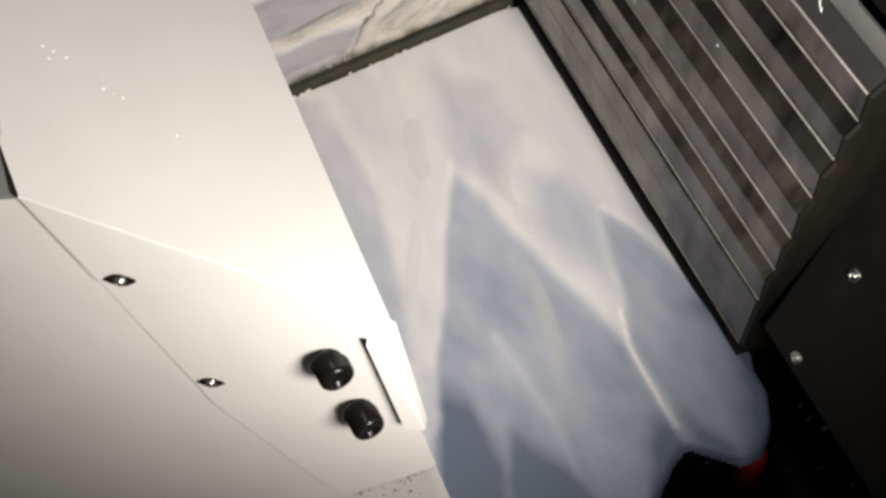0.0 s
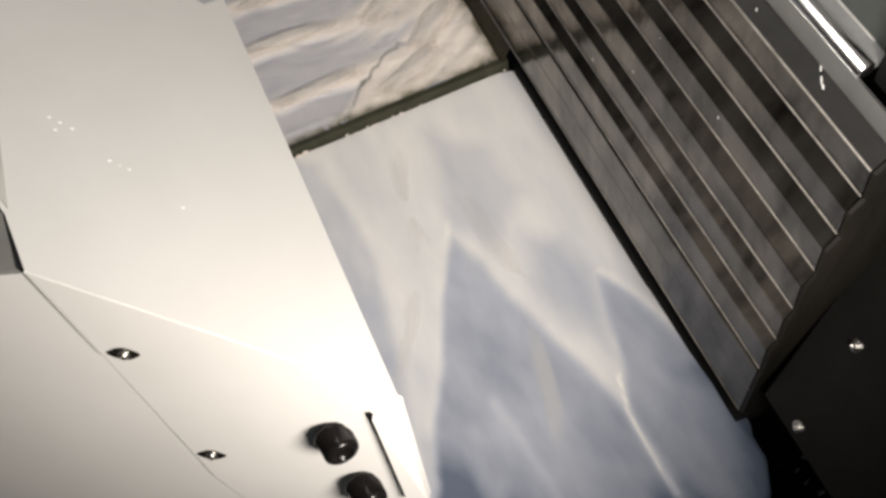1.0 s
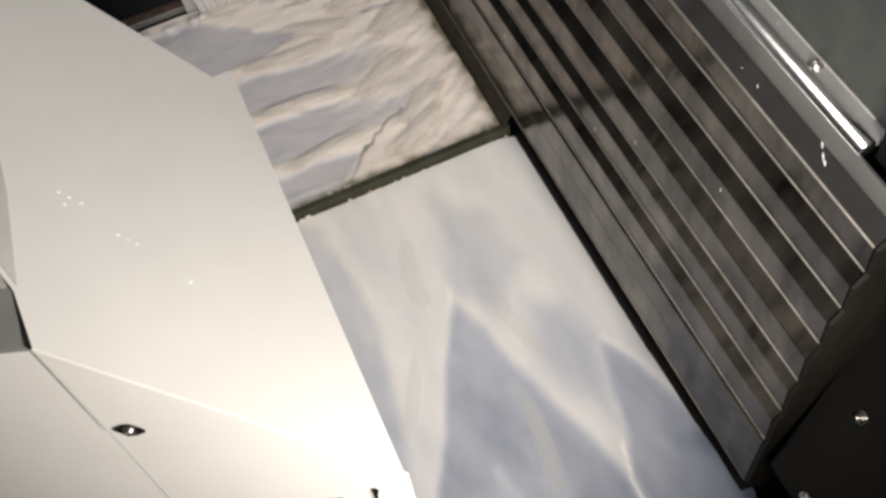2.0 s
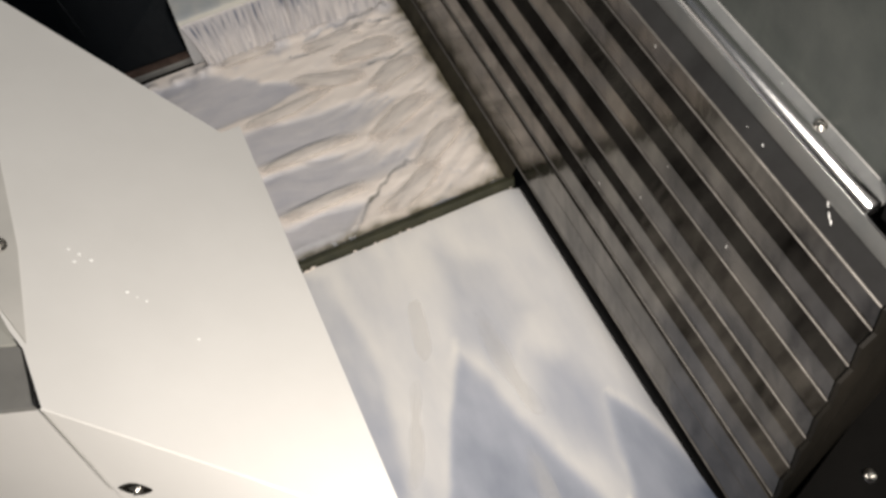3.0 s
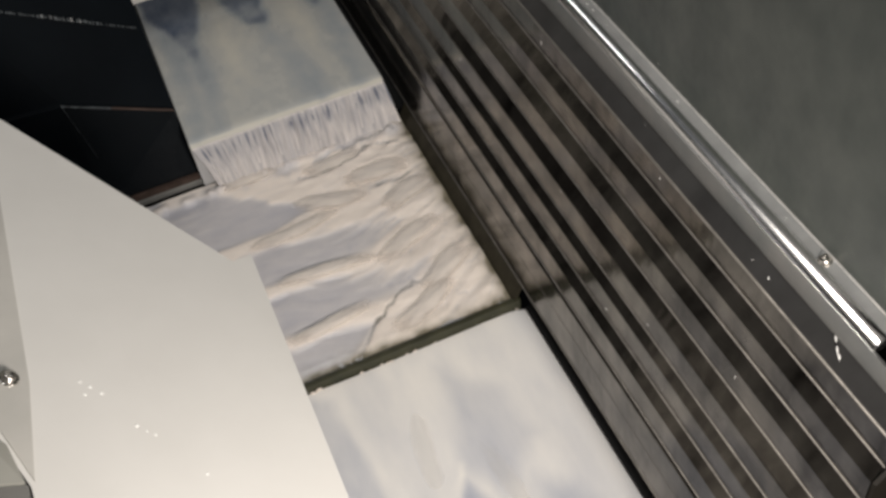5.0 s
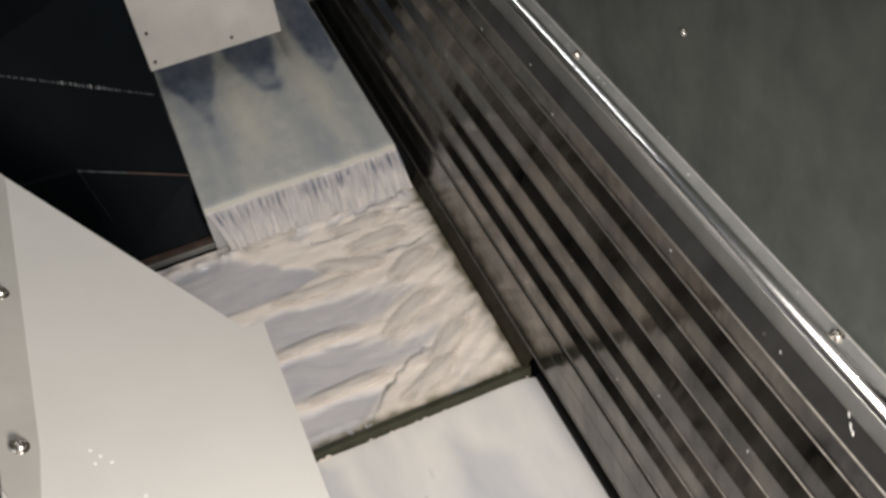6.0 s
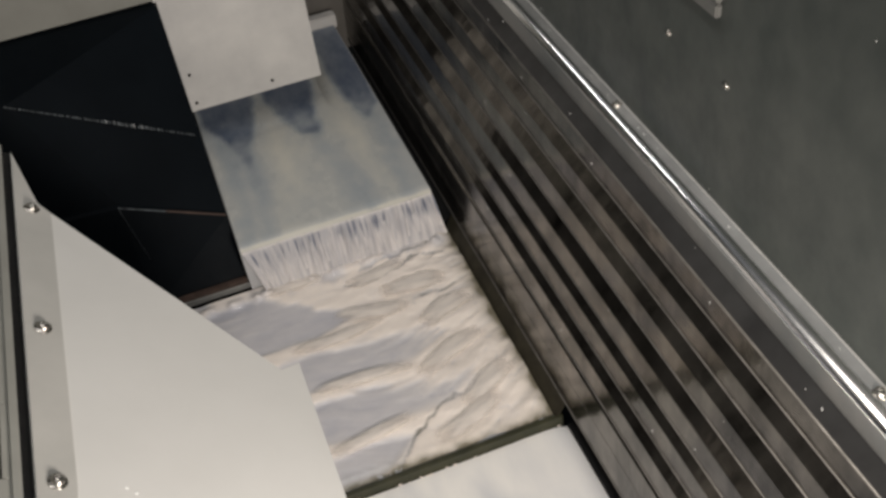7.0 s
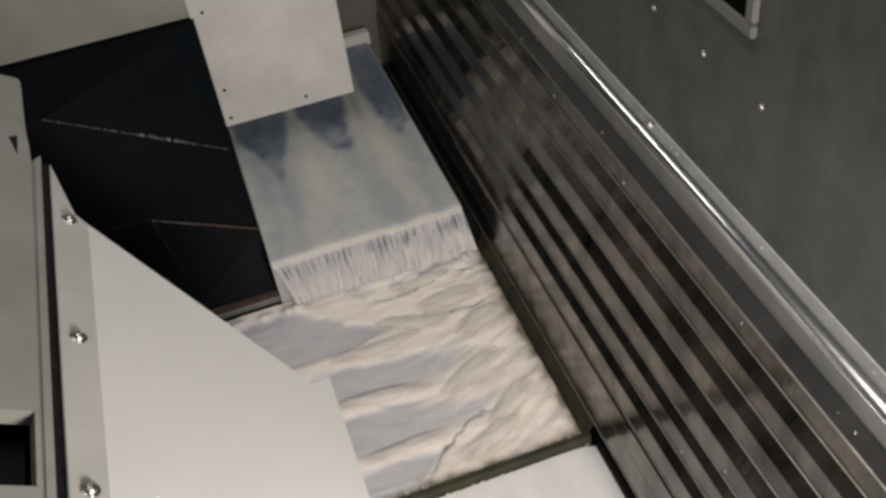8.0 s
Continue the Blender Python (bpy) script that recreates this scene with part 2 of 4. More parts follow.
# ---- the enclosure ----
def enclosure():
    for name, bm, mat, label in (
        ("wall_right", box(0.3565, 0.390, -1.070, 0.95, 0.408, 1.80), GREY, "grey-green painted sheet wall above the way cover"),
        ("wall_back", box(-1.10, 0.45, 0.95, 0.98, -0.40, 1.80), GREY, "grey-green painted wall at the back of the machine"),
        ("wall_left", box(-1.13, -1.10, -1.70, 0.98, -0.40, 1.80), GREY, "grey-green painted wall beside the headstock"),
        ("ceiling", box(-1.13, 0.45, -1.00, 0.98, 1.80, 1.83), GREY, "grey painted roof of the machine"),
        ("floor", box(-1.13, 0.60, -2.20, 0.98, -0.43, -0.40), PIT, "oily black floor of the chip pit"),
        ("wall_front", box(-1.13, 0.60, -2.23, -2.20, -0.43, 0.35), DARK, "dark front sill under the open door"),
        ("wall_corner", box(0.57, 0.60, -2.20, -1.00, -0.40, 1.80), DARK, "dark inner side of the machine front"),
    ):
        tagged(part(name, bm, mat), label, "wall", kind="structure")


enclosure()


def back_panel():
    tagged(part("back_panel", box(-0.62, 0.300, 0.735, 0.741, -0.10, 1.20, 0.001), BACKPAINT), "brownish grey painted panel behind the upper tray", "wall", kind="structure")


back_panel()


# ---- the stepped steel way cover ----
# inner corner, then outer edge, of each step of the cover, in (x, z)
STEPS = [((0.227, -0.0751), (0.2329, 0.0382)), ((0.2362, 0.0422), (0.2386, 0.0873)), ((0.2489, 0.1027), (0.2511, 0.145)), ((0.2601, 0.1604), (0.2623, 0.2035)),
         ((0.274, 0.2257), (0.276, 0.2638)), ((0.2886, 0.2795), (0.2905, 0.3161)), ((0.3034, 0.3303), (0.3052, 0.3658))]


def near_end(x, z):
    return -1.1810 + 0.09 * max(0.0, z)


def way_cover():
    cover = thing("way_cover", "stepped sheet-steel way cover, wet and dull, beside the coolant trays", "way cover")
    after = [a for a, b in STEPS[1:]] + [(0.3255, 0.3828)]
    for k, ((x, z), (u, w)) in enumerate(STEPS):
        nx, nz = after[k]
        prof = [(x, z), (u - 0.0004, w - 0.0012), (u + 0.0012, w + 0.0004), (nx + 0.003, nz - 0.0006), (nx + 0.003, nz - 0.0036), (u + 0.003, w - 0.004), (x + 0.003, z - 0.001)]
        if k == 6:
            prof[3:5] = [(u + 0.004, w + 0.002), (u + 0.006, w)]
            part("top_plate", swept([(u + 0.0005, w + 0.0012), (nx + 0.003, nz), (nx + 0.003, nz - 0.004), (u + 0.004, w - 0.002)], near_end, 0.945), STEEL_TOP, cover, "dark grey top plate")
        part("slat", swept(prof, near_end, 0.945), STEEL, cover)
        bead = [(x - 0.0003 + 0.0012 * math.cos(0.785 * i), z + 0.0002 + 0.0012 * math.sin(0.785 * i)) for i in range(8)]
        part("edge_bead", swept(bead, near_end, 0.945), BEAD, cover, "", True)
    u, w = STEPS[-1][1]
    part("edge_bead", swept([(u + 0.0016 * math.cos(0.785 * i), w + 0.0008 + 0.0016 * math.sin(0.785 * i)) for i in range(8)], near_end, 0.945), BEAD, cover, "", True)
    # a pressed line in the tall lowest plate
    for q in (0.55,):
        (xa, za), (xb, zb) = STEPS[0]
        x, z = xa + (xb - xa) * q - 0.0004, za + (zb - za) * q
        part("crease", swept([(x + 0.0002, z - 0.0005), (x - 0.0002, z), (x + 0.0002, z + 0.0005), (x + 0.0006, z)], near_end, 0.945), BEAD, cover, "pressed line")
    # the closed near end
    edge = [(px - 0.0006, pz + 0.0004) for step in STEPS for px, pz in step] + [(0.3255, 0.3838), (0.345, 0.400), (0.430, 0.400), (0.430, -0.12), (0.25, -0.12)]
    part("end_plate", slab([(x, near_end(x, z) - 0.002, z) for x, z in edge], (0.002, -0.004, 0)), DARK_END, cover, "dark brown end plate")
    return cover


way_cover()


def guide_rail():
    rail = thing("guide_rail", "polished round-edged rail with a screwed aluminium flange along the wall", "rail")
    n = 14
    c = (0.3345, 0.4135)
    prof = [(c[0] + 0.0092 * math.cos(2 * math.pi * k / n), c[1] + 0.0092 * math.sin(2 * math.pi * k / n)) for k in range(n)]
    part("bar", swept(prof, -1.078, 0.945), CHROME, rail, "polished steel bar", True)
    part("lower_strip", swept([(0.3248, 0.3832), (0.3232, 0.3836), (0.3258, 0.4085), (0.3290, 0.4075)], -1.150, 0.945), STRIP, rail, "matt aluminium strip")
    flange = part("flange", swept([(0.3390, 0.4110), (0.3390, 0.4155), (0.3562, 0.4200), (0.3562, 0.414)], -1.078, 0.945), FLANGE, rail, "dull aluminium flange")
    for k in (-1, 1):
        screw((0.3485, -0.708 + k * 0.269, 0.4182), (-0.25, 0, 0.97), flange, 0.0052)
    # a ragged line of sealant where the flange meets the wall
    bm = bmesh.new()
    rings = []
    for i in range(160):
        y, r = -1.058 + 2.0 * i / 159, 0.0011 + 0.0007 * noise.noise(Vector((i * 0.9, 0, 0)))
        rings.append([bm.verts.new((0.3558 + r * math.cos(1.571 * k + 0.5), y, 0.4204 + r * math.sin(1.571 * k + 0.5))) for k in range(4)])
    for a, b in zip(rings, rings[1:]):
        for k in range(4):
            bm.faces.new((a[k], a[(k + 1) % 4], b[(k + 1) % 4], b[k]))
    part("sealant", bm, WHITE_DULL, rail, "ragged pale sealant line")
    return rail


guide_rail()


def wall_fittings():
    row = thing("wall_screws", "row of small bright screws in the grey wall", "screws")
    for k in range(6):
        screw((0.3565, -0.667 + 0.1215 * k, 0.583), (-1, 0, 0), row, 0.0033)
    win = thing("window_1", "dark inspection window in an aluminium frame in the grey wall", "window", kind="structure")
    y0, y1, z0, z1, w = -0.647, 0.20, 0.655, 1.08, 0.016
    part("window_frame", box(0.348, 0.3560, y0, y1, z0, z0 + w, 0.002), ALU, win)
    part("window_frame", box(0.348, 0.3560, y0, y1, z1 - w, z1, 0.002), ALU, win)
    part("window_frame", box(0.348, 0.3560, y0, y0 + w, z0 + w + 0.001, z1 - w - 0.001, 0.002), ALU, win)
    part("window_frame", box(0.348, 0.3560, y1 - w, y1, z0 + w + 0.001, z1 - w - 0.001, 0.002), ALU, win)
    part("pane", box(0.351, 0.3555, y0 + w + 0.001, y1 - w - 0.001, z0 + w + 0.001, z1 - w - 0.001), STEEL_DARK, win, "dark pane")


wall_fittings()


def near_cover():
    cov = thing("front_cover", "dark painted cover plate with bright screws beside the pit", "cover")
    plate = part("plate", slab([(0.238, -1.195, 0.000), (0.238, -1.60, 0.000), (0.43, -1.60, 0.350), (0.43, -1.13, 0.350)], (0.012, 0, -0.007), 0.002), DARK, cov)
    for at in ((0.308, -1.222, 0.129), (0.246, -1.250, 0.017)):
        screw(at, (-0.876, 0, 0.482), plate, 0.0055)
    part("post", box(0.345, 0.395, -1.118, -1.0785, 0.395, 1.80, 0.003), GAP_BLACK, cov, "black door post")
    part("upper_plate", slab([(0.431, -1.09, 0.345), (0.431, -2.19, 0.345), (0.431, -2.19, 1.80), (0.431, -1.09, 1.80)], (0.01, 0, 0)), GAP_BLACK, cov)
    part("filler", box(0.4425, 0.4525, -1.40, -0.98, -0.12, 1.80), GAP_BLACK, cov)


near_cover()


# ---- trays ----
def trays():
    up = thing("upper_tray", "painted steel upper coolant tray", "tray")
    part("bottom", box(-0.186, 0.192, 0.004, 0.70, -0.012, -0.004), TRAYPAINT, up)
    part("front", box(-0.186, 0.192, 0.004, 0.010, -0.14, -0.0125), TRAYPAINT, up)
    part("far_ledge", box(-0.186, 0.20, 0.690, 0.720, -0.012, 0.022, 0.003), WHITE_DULL, up, "white end ledge")
    # unseen wall, added so that the lowest cover plate reflects something pale
    part("side_filler", box(0.1885, 0.1915, 0.011, 0.69, -0.098, -0.0125), TRAYPAINT, up)
    # black strip that paints the shade between tray and way cover
    part("gutter_shade", box(0.1920, 0.2290, 0.011, 0.69, -0.098, -0.094), GAP_BLACK, up, "black strip for the shade in the gap beside the tray")
    md = thing("middle_tray", "painted steel middle tray under the coolant fall", "tray")
    part("bottom", box(-0.62, 0.2085, -0.505, 0.003, -0.135, -0.108), TRAYPAINT, md)
    part("side_plate", slab([(0.2090, -0.512, -0.1065), (0.2090, 0.002, -0.1065), (0.2258, 0.002, -0.0771), (0.2258, -0.512, -0.0771)], (0.002, 0, -0.003)), WETSIDE, md, "wet olive side plate")
    part("lip", box(-0.62, 0.222, -0.514, -0.5055, -0.15, -0.1035, 0.002), OLIVE, md, "olive wet lip")
    lo = thing("lower_tray", "painted steel lower coolant tray above the chip pit", "tray")
    part("bottom", box(-0.30, 0.226, -1.16, -0.515, -0.150, -0.134), TRAYPAINT, lo)
    part("side_ledge", box(-0.42, -0.182, -1.42, -1.02, -0.150, -0.108, 0.002), WHITE_DULL, lo, "white ledge with grit")
    # black plate painting the shade in the gap right of the sheet
    part("side_filler", box(0.2290, 0.270, -1.18, -0.515, -0.150, -0.130), GAP_BLACK, lo, "black plate for the shade in the gap by the way cover")


trays()

# outlines of the thin, bluish parts of the flow, in plan
LOW_THIN = [
    [(0.012, -0.755), (-0.011, -0.783), (-0.047, -0.857), (-0.085, -0.946), (-0.134, -1.032), (-0.168, -1.102), (-0.192, -1.187), (-0.12, -1.36), (0.05, -1.36), (0.108, -1.236), (0.112, -1.184), (0.112, -1.107), (0.095, -1.044), (0.073, -0.967), (0.043, -0.883), (0.035, -0.815)],
    [(0.172, -0.908), (0.149, -0.996), (0.139, -1.056), (0.118, -1.105), (0.123, -1.164), (0.122, -1.224), (0.16, -1.33), (0.25, -1.33), (0.262, -1.163), (0.240, -1.088), (0.218, -1.020), (0.201, -0.973)],
    [(-0.175, -0.506), (-0.121, -0.543), (-0.111, -0.643), (-0.105, -0.734), (-0.117, -0.822), (-0.135, -0.922), (-0.152, -1.005), (-0.20, -0.95)],
]
LOW_DEEP = [
    [(-0.138, -1.037), (-0.124, -1.077), (-0.111, -1.129), (-0.106, -1.181), (-0.119, -1.222), (-0.155, -1.237), (-0.186, -1.192), (-0.169, -1.123)],
    [(-0.079, -1.157), (-0.057, -1.204), (-0.021, -1.252), (-0.018, -1.276), (-0.056, -1.297), (-0.11, -1.25), (-0.1, -1.199)],
    [(0.108, -1.222), (0.122, -1.240), (0.150, -1.285), (0.10, -1.33), (0.055, -1.33), (0.082, -1.253)],
    [(0.222, -1.10), (0.240, -1.12), (0.268, -1.19), (0.235, -1.29), (0.205, -1.295), (0.219, -1.20)],
]
LOW_FAINT = [
    [(0.050, -0.565), (0.126, -0.640), (0.140, -0.735), (0.060, -0.800), (0.016, -0.742), (0.040, -0.655)],
    [(0.105, -0.79), (0.150, -0.83), (0.170, -0.90), (0.145, -0.99), (0.135, -1.04), (0.105, -0.97), (0.080, -0.88)],
]
# pale seams: line, strength, width
LOW_SEAM = [
    ([(0.128, -1.060), (0.116, -1.107), (0.116, -1.168), (0.116, -1.232)], 0.34, 0.0032),
    ([(0.019, -0.733), (-0.015, -0.791), (-0.056, -0.873), (-0.090, -0.953), (-0.136, -1.031), (-0.170, -1.101)], 0.13, 0.006),
    ([(-0.086, -1.047), (-0.096, -1.115), (-0.095, -1.157), (-0.116, -1.224)], 0.06, 0.012),
    ([(-0.038, -1.025), (-0.031, -1.082), (-0.021, -1.163), (-0.02, -1.225), (-0.015, -1.27)], 0.10, 0.008),
    ([(0.176, -0.905), (0.203, -0.965), (0.226, -1.020)], 0.14, 0.005),
    ([(0.080, -0.955), (0.100, -1.040), (0.116, -1.107)], 0.05, 0.006),
]


def near_line(x, y, line, w):
    d = 9.0
    for (ax, ay), (bx, by) in zip(line, line[1:]):
        ex, ey = bx - ax, by - ay
        k = max(0.0, min(1.0, ((x - ax) * ex + (y - ay) * ey) / (ex * ex + ey * ey)))
        d = min(d, math.hypot(x - ax - k * ex, y - ay - k * ey))
    return math.exp(-(d / w) ** 2)


def low_froth(x, y):
    wx = x + 0.006 * fbm(x, y, 9, 2) + 0.0022 * fbm(x + 3, y * 0.6, 40)
    wy = y + 0.010 * fbm(x + 7, y, 8, 2)
    thin = max(k * inside(wx, wy, p, 0.024) for p, k in zip(LOW_THIN, (1.0, 1.0, 0.55)))
    deep = max(inside(wx, wy, p, 0.065) for p in LOW_DEEP)
    faint = max(inside(wx, wy, p, 0.045) for p in LOW_FAINT)
    edge = math.exp(-max(0.0, y - low_end(x, 0.0)) / 0.016)
    f = 0.70 + 0.13 * max(0.0, min(1.0, (y + 0.90) / 0.30)) + 0.10 * fbm(x * 2.0, y * 0.6, 9) - max(0.34 * thin, 0.17 * faint) - 0.46 * deep - 0.18 * edge - 0.12 * max(0.0, min(1.0, (-1.05 - y) / 0.16))
    f += 0.045 * thin * fbm(x * 1.6 + 0.4 * y, y * 0.9, 26) + max(k * near_line(wx, wy, l, w) for l, k, w in LOW_SEAM)
    return max(0.0, min(1.0, f))


def low_height(x, y, f):
    z = -0.125 + 0.001 * (f - 0.5) + 0.0012 * fbm(x * 1.5, y * 0.7, 10, 2)
    z -= 0.012 * max(0.0, (x - 0.195) / 0.035) ** 2 if x > 0.195 else 0
    # towards the pit the sheet spreads wider
    if x > 0.19:
        x = 0.19 + (x - 0.19) * (1 + 0.58 * max(0.0, min(1.0, (-0.95 - y) / 0.17)))
    # the ragged end of the tray, where the sheet bends over and falls
    e = low_end(x)
    if y < e:
        d = e - y
        y = e - 0.016 * (1 - math.exp(-d / 0.016))
        z -= 9.0 * d * d + 0.8 * d
    return (x, y, z)


LOW_END = [(-0.24, -1.33), (0.02, -1.325), (0.055, -1.290), (0.085, -1.262), (0.113, -1.250), (0.140, -1.270), (0.166, -1.297), (0.199, -1.295), (0.225, -1.268), (0.243, -1.235), (0.252, -1.173)]


def low_end(x, ragged=0.004):
    for (ax, ay), (bx, by) in zip(LOW_END, LOW_END[1:]):
        if x <= bx:
            return ay + (by - ay) * (x - ax) / (bx - ax) + ragged * fbm(x, 0.3, 60)
    return LOW_END[-1][1]


def lower_coolant():
    t = thing("lower_coolant", "smooth milky blue-white coolant sheet running over the lower tray", "coolant", kind="stuff")
    sheet("sheet", -0.235, 0.228, -1.40, -0.516, 0.005, low_height, low_froth, MILK_LOW, t, ends=low_end)


lower_coolant()

MID_THIN = [
    [(-0.40, -0.035), (-0.18, -0.038), (-0.11, -0.075), (-0.026, -0.150), (-0.09, -0.168), (-0.19, -0.168), (-0.40, -0.16)],
    [(-0.40, -0.212), (-0.10, -0.210), (0.019, -0.228), (0.10, -0.258), (0.061, -0.284), (-0.009, -0.297), (-0.10, -0.289), (-0.40, -0.283)],
    [(-0.40, -0.318), (-0.041, -0.332), (0.051, -0.350), (0.125, -0.375), (0.05, -0.397), (-0.07, -0.405), (-0.40, -0.400)],
    [(-0.40, -0.437), (-0.073, -0.437), (-0.010, -0.455), (-0.053, -0.479), (-0.091, -0.498), (-0.40, -0.505)],
]
MID_CRACK = [[(-0.070, -0.500), (-0.033, -0.480), (0.008, -0.438), (0.036, -0.410), (0.090, -0.402), (0.150, -0.376)], [(-0.02, -0.068), (0.03, -0.080), (0.09, -0.070), (0.12, -0.052), (0.18, -0.060)], [(0.01, -0.042), (0.05, -0.036), (0.10, -0.034), (0.16, -0.026), (0.19, -0.034)], [(0.10, -0.150), (0.14, -0.162), (0.19, -0.150)]]


def flow(x, y):
    """Along and across the stream, which bends from the fall towards the lip."""
    a = 0.52 * max(0.0, min(1.0, (-y - 0.10) / 0.22)) * max(0.0, min(1.0, (x + 0.12) / 0.16)) + 0.05
    return (x - 0.1) * math.cos(a) + (y + 0.3) * math.sin(a), -(x - 0.1) * math.sin(a) + (y + 0.3) * math.cos(a)


def mid_froth(x, y):
    q, p = flow(x, y)
    streak = fbm(q * 0.20, p, 60, 4)
    fine = fbm(q * 0.16 + 3, p, 150, 3)
    right = max(0.0, min(1.0, (x + 0.05) / 0.13))
    wx, wy = x + 0.018 * fbm(x, y, 10) + 0.03 * right * streak, y + 0.006 * fbm(x * 0.4 + 5, y, 18) + 0.005 * streak
    thin = max(inside(wx, wy, poly, 0.016 + 0.040 * right, 0.004) for poly in MID_THIN)
    f = 0.84 + (0.10 + 0.10 * right) * streak + 0.05 * fine - thin * (0.66 - 0.20 * right) + 0.10 * thin * fbm(q * 0.25, p * 1.2 + 4, 45)
    f -= 0.50 * max(near_line(x + 0.010 * fbm(x, y, 40), y + 0.010 * fbm(x + 9, y, 40), l, 0.0026) for l in MID_CRACK)
    crease = abs(fbm(q * 0.45 + 7, p, 26, 4))
    f -= 0.24 * right * math.exp(-(crease / 0.035) ** 2)
    f -= (0.34 + 0.30 * fbm(x, y, 30)) * math.exp(-((y + 0.024 + 0.018 * fbm(x, 0.2, 30)) / 0.022) ** 2)
    return max(0.0, min(1.0, f))


def mid_wet(x, y):
    """The froth thins to a brown film along the lip and the wet side plate."""
    a = math.exp(-max(0.0, y + 0.502 + 0.008 * fbm(x, y, 40)) / 0.013)
    b = math.exp(-max(0.0, 0.2075 - x + 0.008 * fbm(x, y + 4, 30)) / 0.011)
    c = max(near_line(x + 0.010 * fbm(x, y, 40), y + 0.010 * fbm(x + 9, y, 40), l, 0.0030) for l in MID_CRACK)
    return max(0.0, min(0.9, max(a, b, c * max(0.0, 0.45 + 0.6 * fbm(x, y, 20)))))


def mid_height(x, y, f):
    q, p = flow(x, y)
    right = max(0.0, min(1.0, (x + 0.10) / 0.22))
    churn = max(0.0, 1 - abs(y + 0.07) / 0.08) * right
    bend = 0.02 * fbm(q * 0.6, p + 2, 12)
    fold = 1 - abs(fbm(q * 0.42, p + bend, 26, 4)) * 1.6
    billow = fbm(q * 0.5 + 4, p, 15, 2)
    z = -0.104 + 0.0035 * (f - 0.6) + 0.0030 * right * billow + (0.0006 + 0.0016 * right + 0.0035 * churn) * f * fold + 0.0007 * right * fbm(q * 0.35, p, 75, 3)
    z += 0.008 * max(0.0, 0.4 + fbm(x, 0.7, 45, 3)) * math.exp(-((y + 0.024) / 0.010) ** 2)
    if y < -0.485:
        z -= 0.25 * (-0.485 - y)
    return (x, y, z)


def middle_coolant():
    t = thing("middle_coolant", "frothing cream and grey coolant pool below the fall", "coolant", kind="stuff")
    sheet("pool", -0.60, 0.2085, -0.506, 0.0, 0.004, mid_height, mid_froth, MILK_MID, t, wet=mid_wet)


middle_coolant()

UP_THIN = [
    [(-0.190, 0.62), (-0.062, 0.62), (-0.060, 0.466), (-0.080, 0.353), (-0.116, 0.235), (-0.145, 0.343), (-0.176, 0.440)],
    [(-0.040, 0.62), (0.080, 0.62), (0.075, 0.473), (0.046, 0.280), (0.012, 0.295), (-0.022, 0.393), (-0.038, 0.465)],
    [(0.118, 0.70), (0.20, 0.70), (0.198, 0.472), (0.188, 0.345), (0.150, 0.285), (0.127, 0.385), (0.119, 0.476)],
]
UP_STREAK = [[(-0.178, 0.44), (-0.152, 0.30), (-0.150, 0.12), (-0.17, 0.0)], [(-0.112, 0.26), (-0.112, 0.12), (-0.118, 0.0)], [(0.03, 0.30), (0.055, 0.15), (0.07, 0.0)], [(0.160, 0.30), (0.150, 0.15), (0.155, 0.0)]]


def up_froth(x, y):
    wx, wy = x + 0.006 * fbm(x, y, 22), y + 0.009 * fbm(x + 4, y, 14)
    f = 0.58 + 0.12 * fbm(x * 1.8, y * 0.5, 9) + 0.06 * fbm(x, y, 30) - 0.52 * max(inside(wx, wy, p, 0.018) for p in UP_THIN) * min(1.0, max(0.30, (y - 0.18) / 0.20) + 0.25 * fbm(x, y, 25))
    f -= 0.16 * max(near_line(wx, wy, l, 0.020) for l in UP_STREAK)
    f += 0.16 * max(0.0, 1 - abs(y - 0.27) / 0.22) * max(math.exp(-((wx + 0.045) / 0.030) ** 2), math.exp(-((wx - 0.10) / 0.028) ** 2))
    f += 0.50 * math.exp(-(y / 0.006) ** 2)
    return max(0.0, min(1.0, f))


def upper_coolant():
    t = thing("upper_coolant", "thin grey-blue coolant film fanning out over the upper tray", "coolant", kind="stuff")
    sheet("film", -0.185, 0.190, -0.004, 0.688, 0.007, lambda x, y, f: (x, y, -0.001 + 0.003 * (f - 0.5) - (0.006 * ((0.02 - y) / 0.02) ** 2 if y < 0.02 else 0)), up_froth, MILK_UP, t)


upper_coolant()


# ---- the fall, in strands that shift as it runs ----
STRANDS = []


